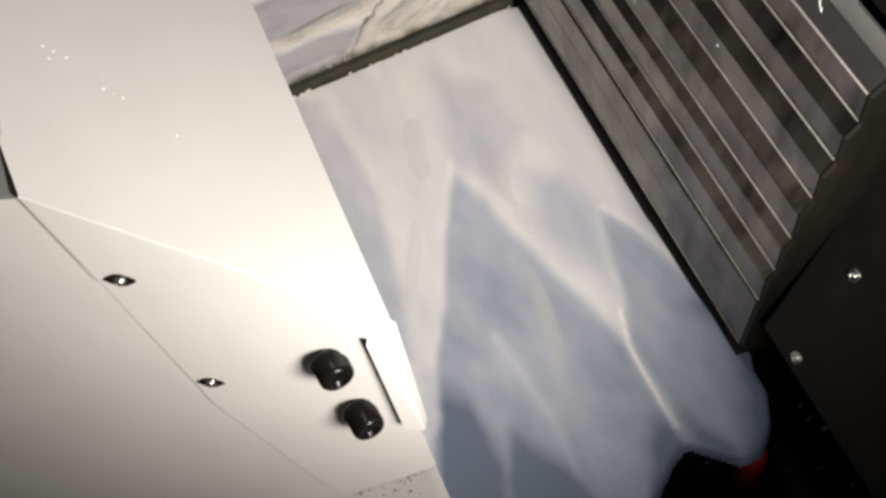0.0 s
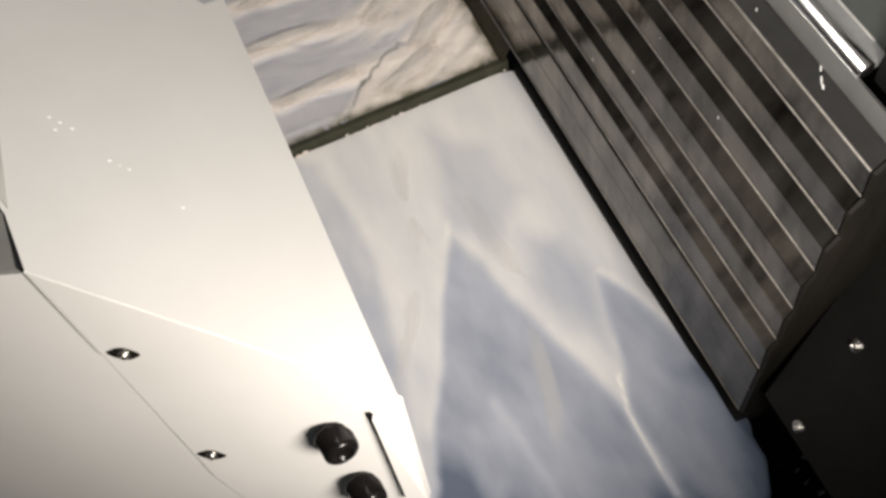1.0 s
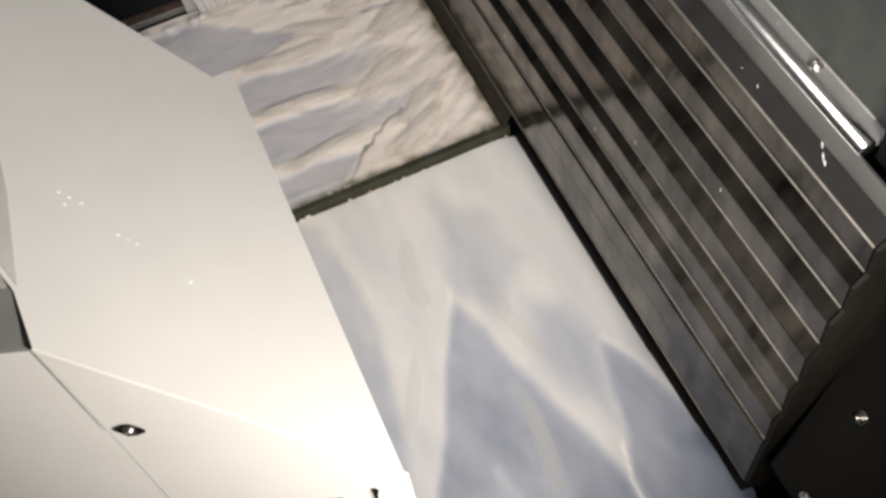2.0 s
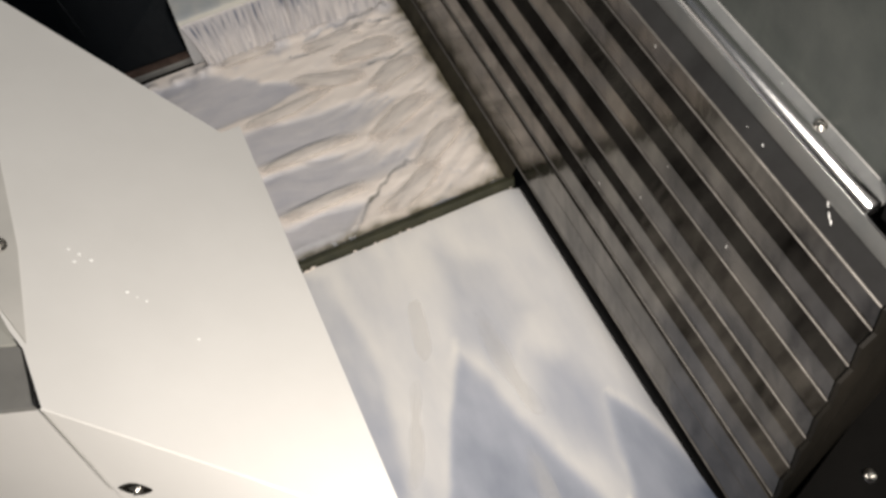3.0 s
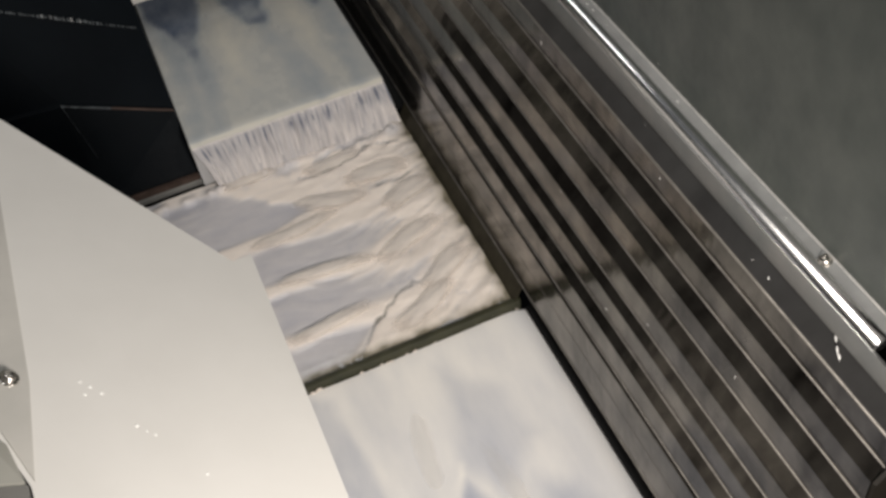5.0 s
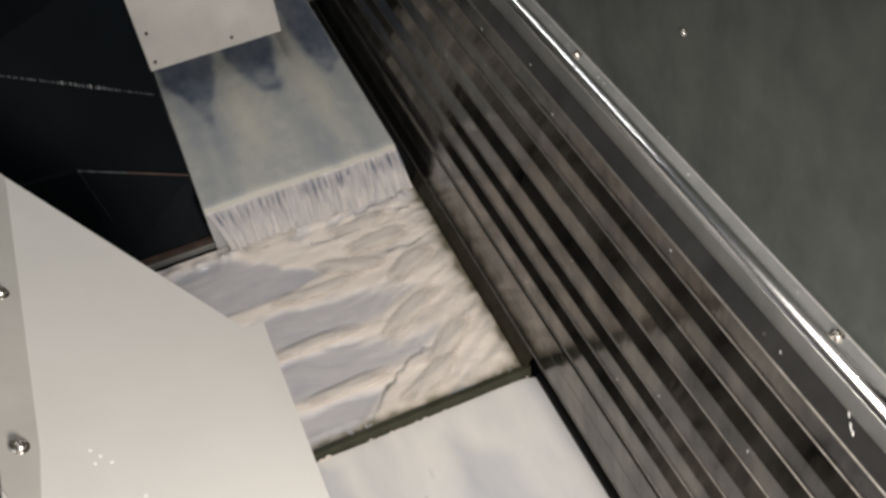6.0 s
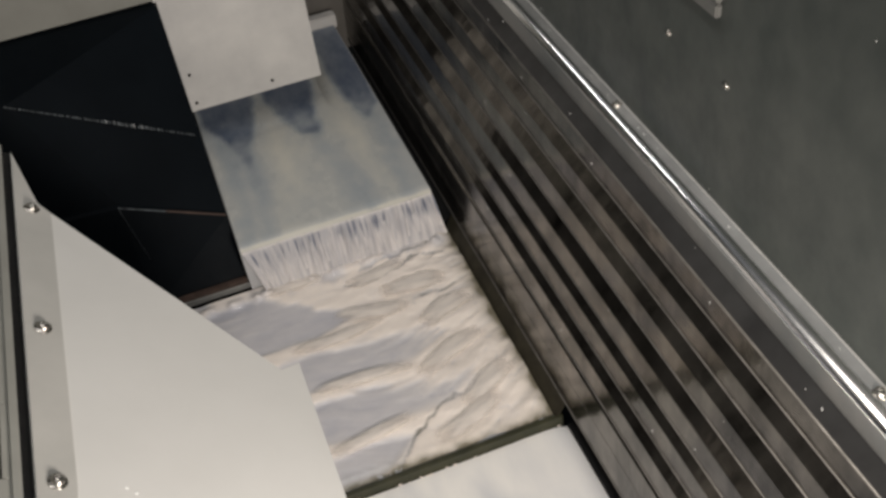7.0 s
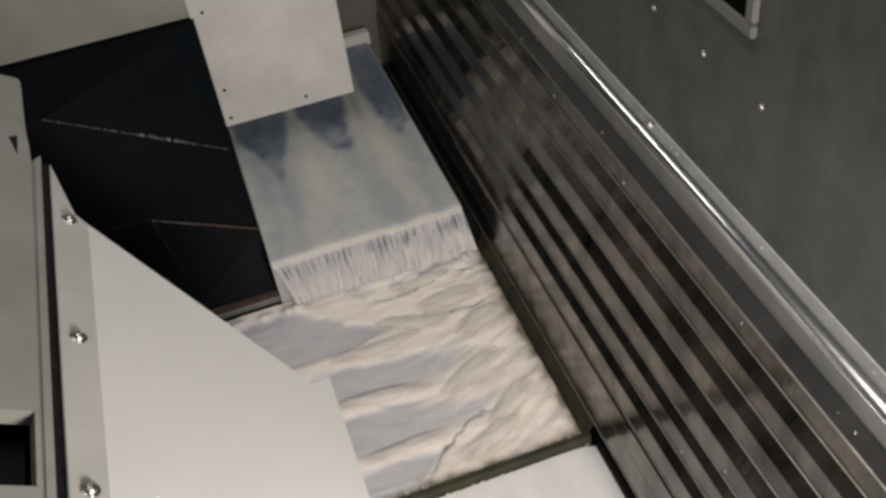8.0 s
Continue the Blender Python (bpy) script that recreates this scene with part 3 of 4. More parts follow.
def waterfall():
    fall = thing("coolant_fall", "white curtain of milky coolant falling in thin strands", "waterfall")
    rnd = random.Random(4)

    def curtain(name, x0, x1, thick, seed, drop=0.104, lean=0.014, nx=None):
        nx = nx or max(4, int((x1 - x0) / 0.0011))
        nz = 18
        vs, fr, fs = [], [], []
        for j in range(nz + 1):
            s = j / nz
            for i in range(nx + 1):
                x = x0 + (x1 - x0) * i / nx
                r = noise.noise(Vector((x * 80, s * 1.2, seed)))
                y = -0.002 - lean * s ** 1.3 - thick * (0.5 + r) * min(1, s * 3 + 0.2)
                z = -0.0055 - drop * s ** 1.25
                side = 0.34 * s * max(0.0, -0.11 - x) + 0.20 * s * max(0.0, x - 0.11)
                vs.append((x + side + 0.004 * noise.noise(Vector((x * 40, s * 2, seed + 9))) * s, y, z))
                streak = noise.noise(Vector((x * 150, s * 0.9, seed + 3))) + 0.6 * noise.noise(Vector((x * 340, s * 1.8, seed + 5)))
                dark = max(0.0, streak) * max(0.0, 1 - abs(s - 0.26) / (0.38 + 0.25 * noise.noise(Vector((x * 30, 0, seed)))))
                fr.append(max(0, min(1, 0.56 + 0.10 * s + 0.20 * streak + 0.14 * noise.noise(Vector((x * 28, s * 3, seed + 7))) - 1.35 * dark + 0.35 * max(0, 1 - s * 12))))
        for j in range(nz):
            for i in range(nx):
                fs.append((j * (nx + 1) + i, j * (nx + 1) + i + 1, (j + 1) * (nx + 1) + i + 1, (j + 1) * (nx + 1) + i))
        me = bpy.data.meshes.new(name)
        me.from_pydata(vs, [], fs)
        me.attributes.new("froth", "FLOAT", "POINT").data.foreach_set("value", fr)
        for p in me.polygons:
            p.use_smooth = True
        me.materials.append(MILK_FALL)
        ob = new(name, me)
        ob.parent = fall
        return ob

    curtain("curtain", -0.184, 0.19, 0.007, 1.7)
    x = -0.178
    while x < 0.176:
        w = rnd.uniform(0.003, 0.009)
        ob = curtain("strand", x, min(x + w, 0.185), 0.004, rnd.uniform(0, 50), 0.070, 0.012 + rnd.uniform(0.001, 0.005), 5)
        STRANDS.append((ob, rnd.uniform(0, 6.28)))
        x += w + rnd.uniform(0.006, 0.022)


waterfall()

DRIFT = []


def floe(name, long, wide, seed, mat, lift, ground=None, step=0.004):
    """A thin rigid patch of froth, long in x, that thins towards its rim."""
    nx, ny = max(6, int(long / step)), max(5, int(wide / step))
    vs, cov = [], []
    for j in range(ny + 1):
        for i in range(nx + 1):
            u, v = 2 * i / nx - 1, 2 * j / ny - 1
            x, y = u * long / 2, v * wide / 2 + 0.12 * wide * math.sin(2.2 * u + seed)
            c = max(0.0, 1 - u * u) * max(0.0, 1 - v * v)
            fold = 1 - 1.6 * abs(fbm(x * 0.4 + seed, y + 2 * seed, 30, 3))
            vs.append((x, y, lift * (c - 0.6 + 0.7 * fold * c) if ground is None else ground(x, y) + lift * (c - 0.4)))
            cov.append(c ** 0.8)
    fs = [(j * (nx + 1) + i, j * (nx + 1) + i + 1, (j + 1) * (nx + 1) + i + 1, (j + 1) * (nx + 1) + i) for j in range(ny) for i in range(nx)]
    me = bpy.data.meshes.new(name)
    me.from_pydata(vs, [], fs)
    me.attributes.new("cover", "FLOAT", "POINT").data.foreach_set("value", cov)
    for poly in me.polygons:
        poly.use_smooth = True
    me.materials.append(mat)
    return new(name, me)


def drifting_froth():
    rnd = random.Random(8)
    # x, y, length, width, turn of each streak on the pool
    for x, y, long, wide, turn in ((-0.06, -0.188, 0.20, 0.030, 4), (-0.07, -0.305, 0.20, 0.026, -2), (-0.07, -0.420, 0.18, 0.026, 2), (0.02, -0.155, 0.16, 0.040, -10),
                                   (0.10, -0.120, 0.15, 0.050, -8), (0.135, -0.205, 0.13, 0.045, 20), (0.095, -0.310, 0.17, 0.040, 24), (0.130, -0.400, 0.14, 0.045, 28),
                                   (0.075, -0.455, 0.16, 0.040, 22), (-0.10, -0.028, 0.14, 0.030, -4), (0.06, -0.062, 0.14, 0.034, 4)):
        ob = floe("froth_streak", long, wide * 1.25, rnd.uniform(0, 20), RAFT, 0.0018)
        tagged(ob, "cream streak of froth drifting on the coolant pool", "froth", "froth on the pool")
        ob.matrix_basis = pose(x, y, -0.0995, 0, 0, turn)
        DRIFT.append((ob, rnd.uniform(0, 6.28), rnd.uniform(0.010, 0.020), rnd.uniform(2.2, 4.0)))
    for x, y, long, wide, turn in ((-0.02, -0.68, 0.22, 0.040, 76), (0.07, -0.80, 0.24, 0.036, 98), (-0.10, -0.86, 0.20, 0.030, 66), (0.03, -1.02, 0.22, 0.036, 84)):
        m = pose(x, y, -0.1240, 0, 0, turn)
        ob = floe("coolant_wisp", long, wide, rnd.uniform(0, 20), WISP, 0.0005, lambda u, v: low_height(*(m @ Vector((u, v, 0)))[:2], 0.5)[2] + 0.1242)
        tagged(ob, "pale wisp of emulsion sliding over the lower coolant sheet", "coolant wisp", "wisps on the lower sheet")
        ob.matrix_basis = m
        DRIFT.append((ob, rnd.uniform(0, 6.28), rnd.uniform(0.010, 0.018), rnd.uniform(1.6, 2.6)))


drifting_froth()


# ---- the white slanted guard ----
def guard_z(x):
    return 0.2125 - 0.64 * x


def guard():
    g = thing("slanted_guard", "glossy white sheet-metal guard sloping towards the trays", "guard")
    P = lambda x, y: (x, y, guard_z(x))
    nrm = Vector((0.539, 0, 0.842))
    down = tuple(-0.004 * nrm)
    top = [P(-0.158, -0.596), P(-0.181, -0.611), P(-0.397, -0.346), P(-0.421, -0.237), P(-0.421, -0.860), P(-0.402, -0.905), P(-0.398, -0.966), P(-0.226, -1.088), P(-0.158, -1.1375)]
    part("top_panel", slab(top, down, 0.001), WHITE, g)
    end_n = Vector((-0.458, -0.849, 0.262))
    back = tuple(-0.004 * end_n)
    part("side_flange", slab([(-0.1585, -0.597, 0.3100), (-0.1585, -1.126, 0.3100), (-0.165, -1.1800, 0.165), (-0.176, -1.176, 0.140), (-0.178, -1.0, 0.06), (-0.178, -0.62, 0.06)], (-0.003, 0, 0)), WHITE, g)
    Q = lambda x, z, h=0.0: (x + end_n[0] * h, (-1.1239 - 0.458 * x + 0.262 * z) / 0.849 + end_n[1] * h, z + end_n[2] * h)
    end = part("end_panel", slab([Q(-0.398, 0.4655, -0.002), Q(-0.225, 0.3545, -0.002), Q(-0.158, 0.3115, -0.002), Q(-0.167, 0.160), Q(-0.178, 0.144), Q(-0.179, 0.072), Q(-0.294, -0.011), Q(-0.361, 0.171)], back), WHITE, g)
    part("corner_plate", slab([Q(-0.3983, 0.4655, -0.0022), Q(-0.3613, 0.171, -0.0022), Q(-0.2943, -0.011, -0.0022), Q(-0.345, -0.095, -0.0022), Q(-0.709, -0.160, -0.0022), Q(-0.85, 0.40, -0.0022), Q(-0.55, 0.468, -0.0022)], back), WHITE, g)
    bm = slab([Q(-0.1625, 0.278, 0.0005), Q(-0.1855, 0.291, 0.0005), Q(-0.1850, 0.162, 0.0005), Q(-0.1665, 0.162, 0.0005)], tuple(0.011 * end_n))
    bm.verts.ensure_lookup_table()
    for v in bm.verts[4:6]:
        v.co -= 0.005 * end_n
    bm.verts[4].co -= 0.0035 * end_n
    part("cover_strip", bm, WHITE, g, "raised white edge strip")
    part("seam", slab([Q(-0.3990, 0.4655, 0.0003), Q(-0.3978, 0.4655, 0.0003), Q(-0.3850, 0.362, 0.0003), Q(-0.3853, 0.362, 0.0003)], tuple(0.0004 * end_n)), LIGHTGREY, g, "grey seam beside the end panel")
    strip = part("screw_strip", slab([P(-0.4208, -0.240), P(-0.3985, -0.345), P(-0.386, -0.362), P(-0.390, -0.790), P(-0.398, -0.900), P(-0.412, -0.857), P(-0.4208, -0.830)], tuple(0.0012 * nrm), 0.0004), WHITE_SHADED, g, "overlapping white strip")
    # dark band painting the shadow that the raised strip casts to its left
    part("strip_shadow", slab([Q(-0.1858, 0.294, 0.0005), Q(-0.1900, 0.2925, 0.0005), Q(-0.1895, 0.160, 0.0005), Q(-0.1853, 0.162, 0.0005)], tuple(0.0015 * end_n)), GAP_BLACK, g, "dark band for the shadow beside the raised strip")
    for at in ((-0.366, -1.014, 0.363), (-0.350, -1.070, 0.210)):
        screw(at, tuple(end_n), end, 0.0048)
        side = end_n.cross(Vector((0, 0, 1))).normalized()
        up = side.cross(end_n)
        # flat dark patch: the shade of the screw's dimple put into colour
        bm = turned([(1.0, 0), (1.0, 0.0006), (0.92, 0.0010)], 24)
        for v in bm.verts:
            point = 1 - 0.55 * max(0.0, abs(v.co.x) - 0.2)
            v.co = Vector(at) + side * (v.co.x * 0.0155) + up * (v.co.y * 0.0082 * point) + end_n * (v.co.z - 0.0006)
        part("recess_shade", bm, DARK_END, end, "dark pointed patch for the shade in the recess round the screw")
    for y in (-0.359, -0.575, -0.785):
        screw((-0.404, y, guard_z(-0.404) + 0.002), tuple(nrm), strip, 0.0065)
    return g


guard()


def bumpers():
    outline = [(0.0150, 0.0), (0.0155, 0.002), (0.0155, 0.006), (0.0140, 0.008), (0.0140, 0.026), (0.0132, 0.030), (0.0115, 0.0325), (0.0085, 0.033), (0.0075, 0.031), (0.0065, 0.027)]
    for at, k, tall in (((-0.2285, -1.1205, 0.256), 1.26, 0.80), ((-0.2245, -1.1480, 0.178), 1.20, 0.92)):
        b = thing("rubber_bumper", "round black rubber bumper on the white guard", "bumper", group="bumpers on the guard")
        b.matrix_basis = facing(at, (0.10, -0.97, 0.12))
        part("body", turned([(r * k, z * tall) for r, z in outline], 28), RUBBER, b, "", True)


bumpers()


def side_cover():
    c = thing("side_cover", "light grey side cover with a black sheet for the shade inside the opening beside the slanted guard", "cover")
    lift = 0.012
    P = lambda x, y, h=lift: (x + 0.539 * h, y, guard_z(x) + 0.842 * h)
    d = (-0.539 * 0.02, 0, -0.842 * 0.02)
    # black strip laid in the gap as its shade
    part("gap_shade", slab([P(-0.432, -0.235, -0.004), P(-0.421, -0.235, -0.004), P(-0.421, -0.85, -0.004), P(-0.432, -0.85, -0.004)], d), GAP_BLACK, c, "black strip for the shade in the gap")
    part("edge_strip", slab([P(-0.442, -0.255), P(-0.432, -0.235), P(-0.432, -0.84), P(-0.442, -0.83)], d, 0.003), LIGHTGREY, c, "rounded grey edge strip")
    part("panel", slab([P(-0.4425, -0.255), P(-0.4440, -0.225), P(-0.4470, -0.190), P(-0.4490, -0.140), P(-0.4515, -0.060), P(-0.4535, -0.049), P(-0.4575, -0.046), P(-0.80, -0.046), P(-0.80, -0.700), P(-0.4425, -0.700)], d, 0.001), LIGHTGREY, c)
    part("panel", slab([P(-0.4425, -0.7905), P(-0.80, -0.7905), P(-0.80, -0.905, 0.006), P(-0.405, -0.905, 0.006), P(-0.414, -0.862, 0.006), P(-0.4425, -0.83)], d, 0.001), LIGHTGREY, c)
    part("bridge", slab([P(-0.4425, -0.7005), P(-0.4425, -0.790), P(-0.4465, -0.790), P(-0.4465, -0.7005)], d), LIGHTGREY, c)
    part("end_block", slab([P(-0.4045, -0.9055, 0.005), P(-0.4005, -0.963, -0.002), P(-0.60, -0.963, -0.002), P(-0.60, -0.9055, 0.005)], (0, 0, -0.006)), GREYPAINT, c, "grey end of the cover")
    # black triangle on the panel paints the shade of a small hole
    part("notch_shade", slab([P(-0.4655, -0.211, 0.0125), P(-0.4567, -0.203, 0.0125), P(-0.4565, -0.250, 0.0125)], (0, 0, -0.0012)), GAP_BLACK, c, "small black triangle for the shade in a notch")
    part("crack", slab([P(-0.4210, -0.845, 0.0012), P(-0.4015, -0.9045, 0.0012), P(-0.3975, -0.9655, 0.0012), P(-0.4005, -0.9655, 0.0012), P(-0.4040, -0.9055, 0.0012), P(-0.4235, -0.847, 0.0012)], (0, 0, -0.004)), GAP_BLACK, c, "dark crack beside the guard")
    # black sheet behind the opening supplies its inner shade
    part("opening_shade", slab([P(-0.447, -0.701, -0.03), P(-0.447, -0.79, -0.03), P(-0.60, -0.79, -0.03), P(-0.60, -0.701, -0.03)], d), GAP_BLACK, c, "black sheet for the shade inside the opening")


side_cover()


# ---- the black casting and the splash panel above the upper tray ----
def casting():
    c = thing("headstock_casting", "black painted machine casting with worn ridges beside the upper tray", "casting")
    R = -0.1875
    rows = [  # left to right at each level
        [(-0.70, 0.034, -0.10), (R, 0.034, -0.10)],
        [(-0.70, 0.100, 0.12), (-0.366, 0.100, 0.097), (R, 0.100, 0.008)],
        [(-0.70, 0.108, 0.13), (-0.366, 0.108, 0.100), (R, 0.108, 0.012)],
        [(-0.70, 0.20, 0.33), (-0.487, 0.20, 0.300), (R, 0.20, 0.132)],
        [(-0.70, 0.345, 0.334), (-0.47, 0.345, 0.334), (R, 0.345, 0.334)],
    ]
    bm = bmesh.new()
    vr = []
    for r in rows:
        if len(r) == 2:
            r = [r[0], ((-0.36), r[0][1], r[0][2]), r[1]]
        vr.append([bm.verts.new(p) for p in r])
    back = [[bm.verts.new((v.co.x, 0.60, v.co.z)) for v in row] for row in (vr[0], vr[-1])]
    for a, b in zip(vr, vr[1:]):
        for i in range(2):
            bm.faces.new((a[i], a[i + 1], b[i + 1], b[i]))
    for i in range(2):
        bm.faces.new((vr[-1][i], vr[-1][i + 1], back[1][i + 1], back[1][i]))
        bm.faces.new((vr[0][i], vr[0][i + 1], back[0][i + 1], back[0][i]))
    for s in (0, 2):
        bm.faces.new([row[s] for row in vr] + [back[1][s], back[0][s]])
    bmesh.ops.bevel(bm, geom=[e for e in bm.edges if e.calc_face_angle(0) > 0.2], offset=0.004, segments=2, affect="EDGES", clamp_overlap=True)
    part("body", bm, BLACK, c)
    a, b = Vector((-0.487, 0.1955, 0.3015)), Vector((-0.195, 0.1955, 0.1365))
    rnd = random.Random(17)
    for k in range(46):
        t0 = (k + rnd.uniform(0, 0.4)) / 46
        p, q = a.lerp(b, t0), a.lerp(b, min(1.0, t0 + rnd.uniform(0.008, 0.022)))
        bare = math.exp(-((t0 - 0.60) / 0.22) ** 2)
        w = 0.0005 + (0.0006 + 0.0042 * bare) * rnd.random()
        drop = Vector((0, 0, -0.0022 * bare * rnd.random()))
        part("edge_wear_highlight", slab([p + drop, q + drop, q + Vector((0, 0.003, w)), p + Vector((0, 0.003, w * rnd.uniform(0.5, 1.2)))], (0, -0.0016, 0)), WORN, c, "chipped paint along the ridge" if k == 0 else "")
    # thin lines draw the slight highlight on the lower edges, brown at the right
    for p, q, w in (((-0.366, 0.0985, 0.0985), (-0.290, 0.0985, 0.0610), 0.0012), ((-0.289, 0.0985, 0.0605), (-0.1885, 0.0985, 0.0105), 0.0022), ((-0.366, 0.0975, 0.0980), (-0.345, 0.066, -0.010), 0.0010)):
        p, q = Vector(p), Vector(q)
        part("edge_wear_highlight", slab([p, q, q + Vector((0, 0.002, w)), p + Vector((0, 0.002, w))], (0, -0.002, 0)), WORN_BROWN if w > 0.002 else WORN, c)
    part("foot_strip", box(-0.62, -0.176, 0.022, 0.034, -0.112, -0.092, 0.002), WORN_BROWN, c, "dark brown worn strip")
    # pale strip that draws the highlight on the foot strip's edge
    part("foot_highlight", box(-0.62, -0.178, 0.0165, 0.0215, -0.112, -0.1000, 0.001), FLANGE, c, "pale metal strip for the highlight along the foot")


casting()


def splash_panel():
    s = thing("splash_panel", "white splash panel with small dark screws over the upper tray", "panel")
    low = part("lower_sheet", box(-0.193, 0.086, 0.359, 0.364, 0.083, 0.90, 0.0012), WHITE_DULL, s)
    part("upper_sheet", box(-1.05, -0.1935, 0.3585, 0.3635, 0.338, 0.90, 0.0012), LIGHTGREY, s, "greyer upper sheet")
    part("return_edge", box(0.0815, 0.0858, 0.3645, 0.56, 0.083, 0.90), WHITE_DULL, s)
    for x, z in ((-0.015, 0.104), (-0.174, 0.102), (-0.171, 0.168), (-0.169, 0.341), (-0.015, 0.341)):
        ob = part("screw", turned([(0.0035, 0), (0.0033, 0.0014), (0.002, 0.002)], 10), DARK, low, "small dark screw")
        ob.matrix_basis = facing((x, 0.3588, z), (0, -1, 0))


splash_panel()


# ---- pit ----
def pit():
    p = thing("red_pipe", "red plastic pipe end in the chip pit", "pipe")
    part("tube", turned([(0.020, 0), (0.020, 0.085), (0.0185, 0.095), (0.014, 0.101), (0.006, 0.104)], 20), RED, p, "", True)
    p.matrix_basis = facing((0.214, -1.290, -0.345), (0.05, 0.1, 0.9))
    chips = bmesh.new()
    rnd = random.Random(3)
    for k in range(420):
        x, y = rnd.uniform(-0.1, 0.45), rnd.uniform(-1.6, -1.2)
        a, l = rnd.uniform(0, 6.28), rnd.uniform(0.004, 0.014)
        z = -0.395 + rnd.uniform(0, 0.012)
        dx, dy = l * math.cos(a), l * math.sin(a)
        chips.faces.new([chips.verts.new(q) for q in ((x, y, z), (x + dx, y + dy, z + 0.004), (x + dx - dy * 0.3, y + dy + dx * 0.3, z + 0.007), (x - dy * 0.3, y + dx * 0.3, z + 0.002))])
    tagged(part("metal_chips", chips, STEEL), "dark oily metal chips scattered in the pit", "chips", kind="stuff")


pit()


def ledge_grit():
    bm = bmesh.new()
    rnd = random.Random(31)
    for k in range(60):
        q = rnd.random()
        x, y = -0.292 + 0.106 * q, -1.142 - 0.012 * q - 0.030 * rnd.random() ** 2.5
        r = 0.0004 + 0.0009 * rnd.random() ** 2
        bmesh.ops.create_icosphere(bm, subdivisions=1, radius=1.0, matrix=Matrix.Translation((x, y, -0.1078)) @ Matrix.Diagonal((r * rnd.uniform(0.7, 2), r, r * 0.7, 1)))
    tagged(part("metal_grit", bm, PIT), "dark metal grit on the white ledge under the guard", "grit", kind="stuff")


ledge_grit()


def lip_flecks():
    bm = bmesh.new()
    rnd = random.Random(12)
    for k in range(26):
        x = rnd.uniform(-0.17, 0.222)
        r = 0.0007 + 0.003 * rnd.random() ** 3
        bmesh.ops.create_icosphere(bm, subdivisions=1, radius=1.0, matrix=Matrix.Translation((x, -0.5165, -0.1235 + rnd.uniform(-0.002, 0.003))) @ Matrix.Diagonal((r * 1.8, r * 0.8, r * 0.8, 1)))
    tagged(part("lip_froth", bm, FROTH, None, "", True), "ragged line of froth flecks under the wet lip", "froth", kind="stuff")


lip_flecks()


# ---- drops ----
def drops():
    rnd = random.Random(5)
    spots = [(-0.271, -0.907), (-0.352, -0.790), (-0.345, -0.797), (-0.337, -0.805), (-0.350, -0.806), (-0.316, -0.846), (-0.309, -0.853), (-0.303, -0.858)]
    for x, y in spots:
        r = rnd.uniform(0.0013, 0.0023)
        ob = part("water_drop", turned([(r, 0), (r * 0.9, r * 0.05), (r * 0.6, r * 0.09), (r * 0.2, r * 0.1)], 12), DROP, None, "", True)
        tagged(ob, "milky drop sitting on the white guard", "drop", "drops on the guard")
        ob.matrix_basis = facing((x, y, guard_z(x)), (0.539, 0, 0.842))


drops()


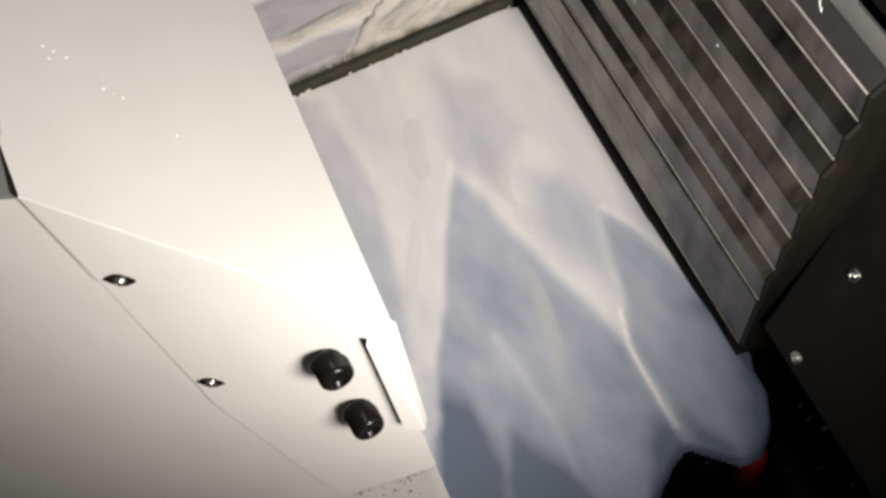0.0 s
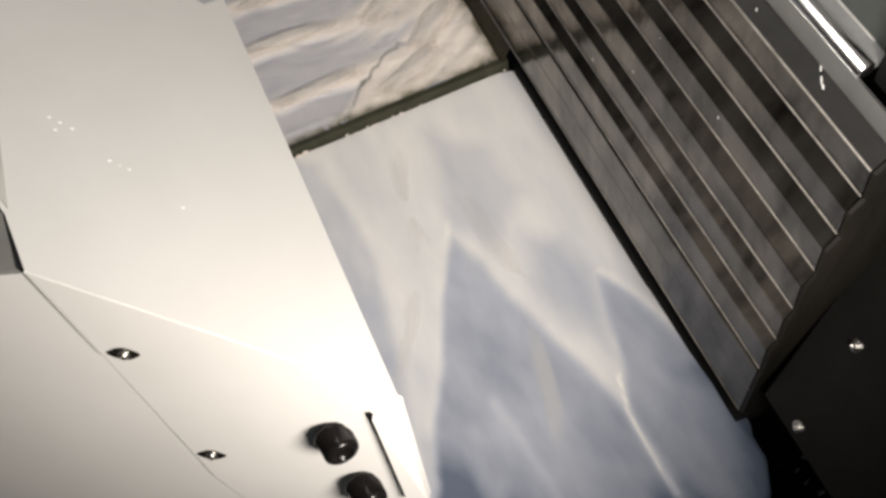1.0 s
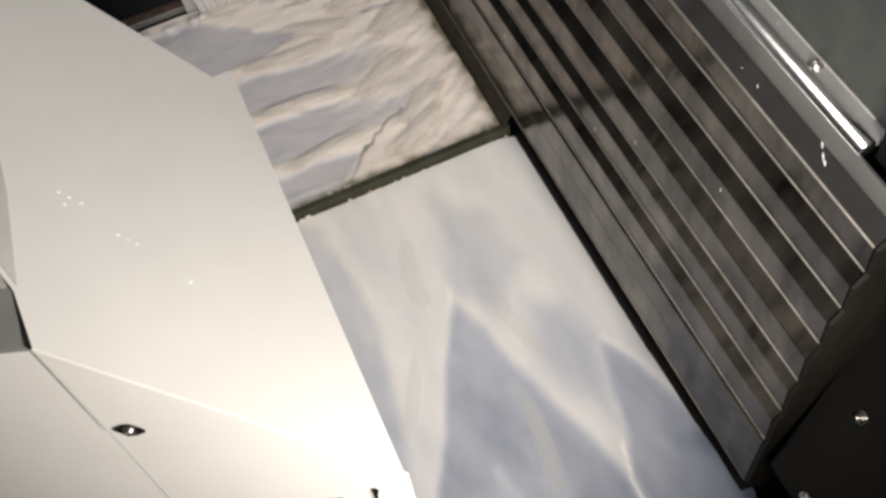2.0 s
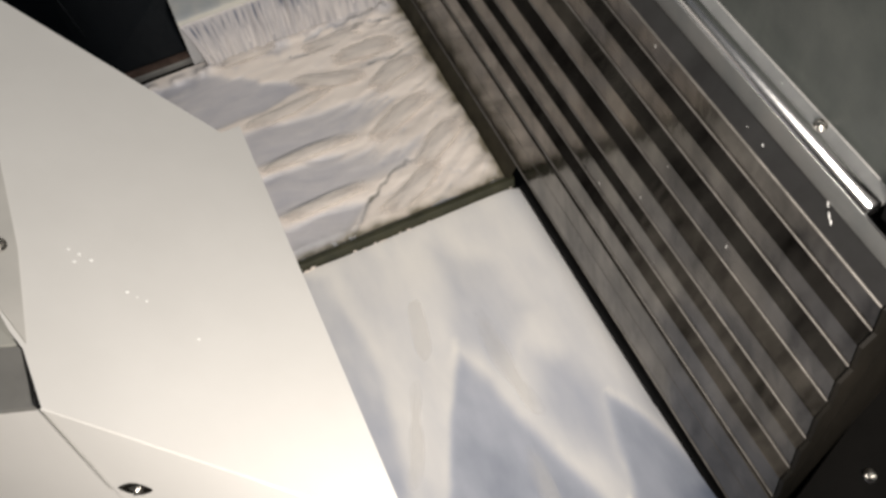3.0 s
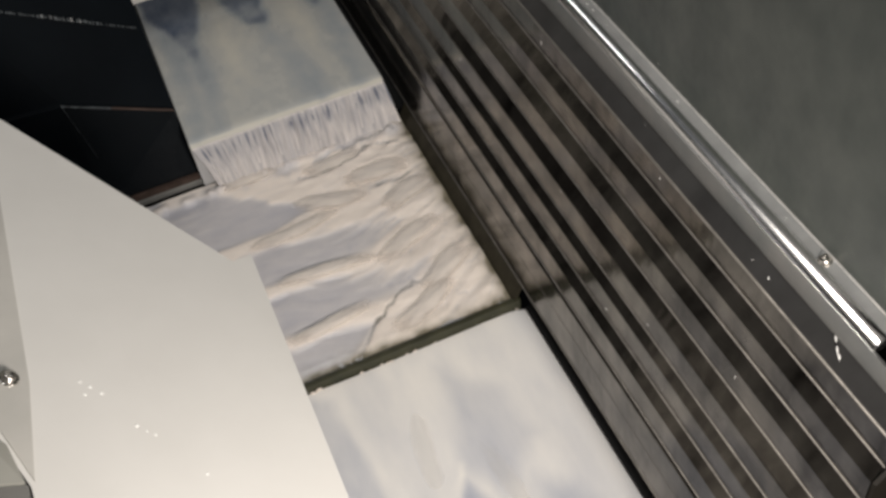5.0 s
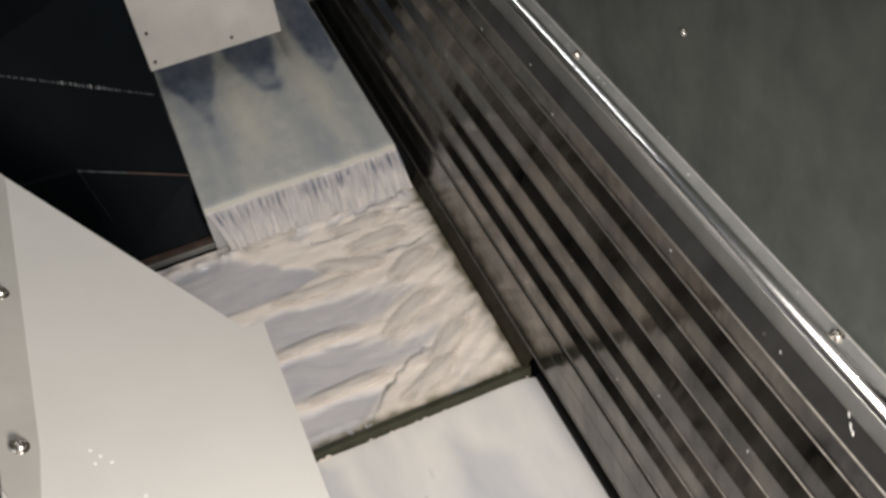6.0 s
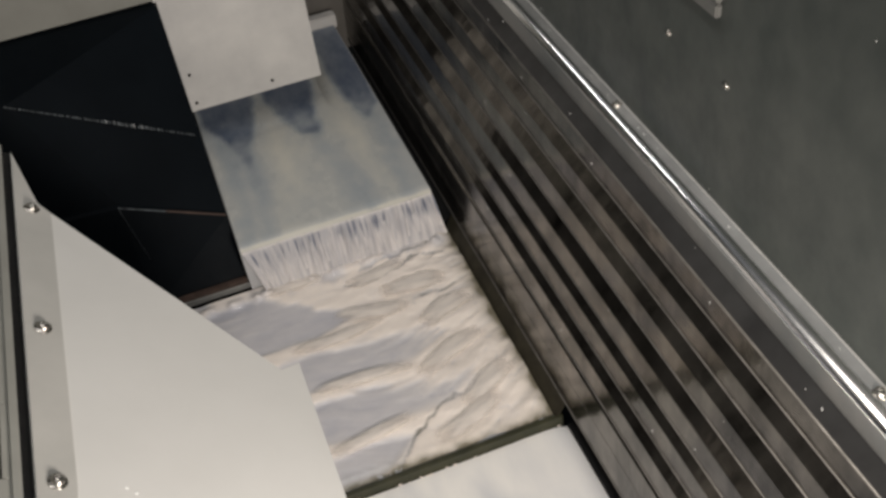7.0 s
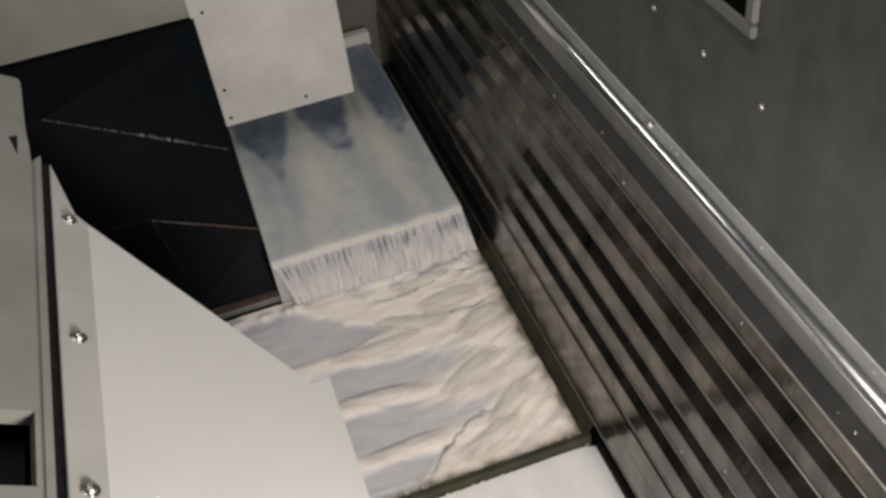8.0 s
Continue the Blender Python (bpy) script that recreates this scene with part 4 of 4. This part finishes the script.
def splashes():
    """Tiny flecks of coolant on the wall, the rail and the top of the way cover."""
    bm = bmesh.new()
    rnd = random.Random(21)

    def fleck(at, sx, sy, sz):
        bmesh.ops.create_icosphere(bm, subdivisions=1, radius=1.0, matrix=Matrix.Translation(at) @ Matrix.Diagonal((sx, sy, sz, 1)))

    for k in range(13):
        r = 0.0004 + 0.0008 * rnd.random() ** 2
        fleck((0.3563, rnd.uniform(-0.95, 0.30), 0.43 + 0.5 * rnd.random() ** 2), 0.0003, r, r * rnd.uniform(1, 4))
    for k in range(14):
        r = 0.0004 + 0.0010 * rnd.random()
        fleck((0.3485, rnd.uniform(-1.0, 0.3), 0.4185), r, r * rnd.uniform(1, 3), 0.0004)
    for k in range(7):
        q, r = rnd.uniform(0.1, 0.9), 0.0004 + 0.0006 * rnd.random()
        fleck((0.3057 + 0.0198 * q, rnd.uniform(-1.0, 0.2), 0.3670 + 0.0158 * q + 0.0004), r, r * rnd.uniform(1, 3), 0.0006)
    for k in range(18):
        (x, z), (u, w) = STEPS[rnd.randrange(1, 7)]
        q, r = rnd.uniform(0.2, 0.9), 0.0005 + 0.0006 * rnd.random()
        fleck((x + (u - x) * q - 0.0003, rnd.uniform(-1.0, 0.3), z + (w - z) * q), 0.0003, r, r * rnd.uniform(1, 4))
    tagged(part("coolant_splash", bm, DROP, None, "", True), "tiny pale coolant flecks on wall, rail and way cover", "splash", kind="stuff")


splashes()


def drips():
    """Fresh drips running down the top plate and the strip of the rail."""
    def at(q, y):
        return (0.3052 + 0.0203 * q - 0.0004, y, 0.3658 + 0.0170 * q + 0.0016)

    for q, y, long, wide in ((0.86, -1.039, 0.0040, 0.0008), (0.62, -1.049, 0.0050, 0.0009), (0.52, -1.055, 0.0030, 0.0011), (0.45, -0.945, 0.0020, 0.0006)):
        bm = bmesh.new()
        bmesh.ops.create_icosphere(bm, subdivisions=2, radius=1.0)
        for v in bm.verts:
            v.co = Vector((v.co.x * long, v.co.y * wide * (1 - 0.45 * v.co.x), v.co.z * 0.0007))
        ob = part("coolant_drip", bm, DROP, None, "", True)
        tagged(ob, "white milky drip running down the grey top plate", "drip", "drips on the top plate")
        down = Vector((-0.42, -0.84, -0.352)).normalized()
        n = Vector((-0.642, 0, 0.767))
        ob.matrix_basis = Matrix.Translation(at(q, y)) @ Matrix((down, n.cross(down), n)).transposed().to_4x4()


drips()


def motions():
    for ob, phase in STRANDS:
        rows = []
        for k in range(33):
            t = k * 0.25
            rows.append((t, pose(0.0012 * math.sin(3.1 * t + phase), 0.0015 * math.sin(5.3 * t + phase), -0.003 + 0.003 * math.sin(4.1 * t + 2 * phase))))
        walk(ob, rows)
    for ob, phase, amp, rate in DRIFT:
        base = ob.matrix_basis.copy()
        rows = []
        for k in range(33):
            t = k * 0.25
            rows.append((t, base @ pose(amp * math.sin(rate * t + phase), 0.25 * amp * math.sin(1.7 * rate * t + 2 * phase), 0, 0, 0, 4 * math.sin(0.8 * rate * t + phase))))
        walk(ob, rows)


motions()
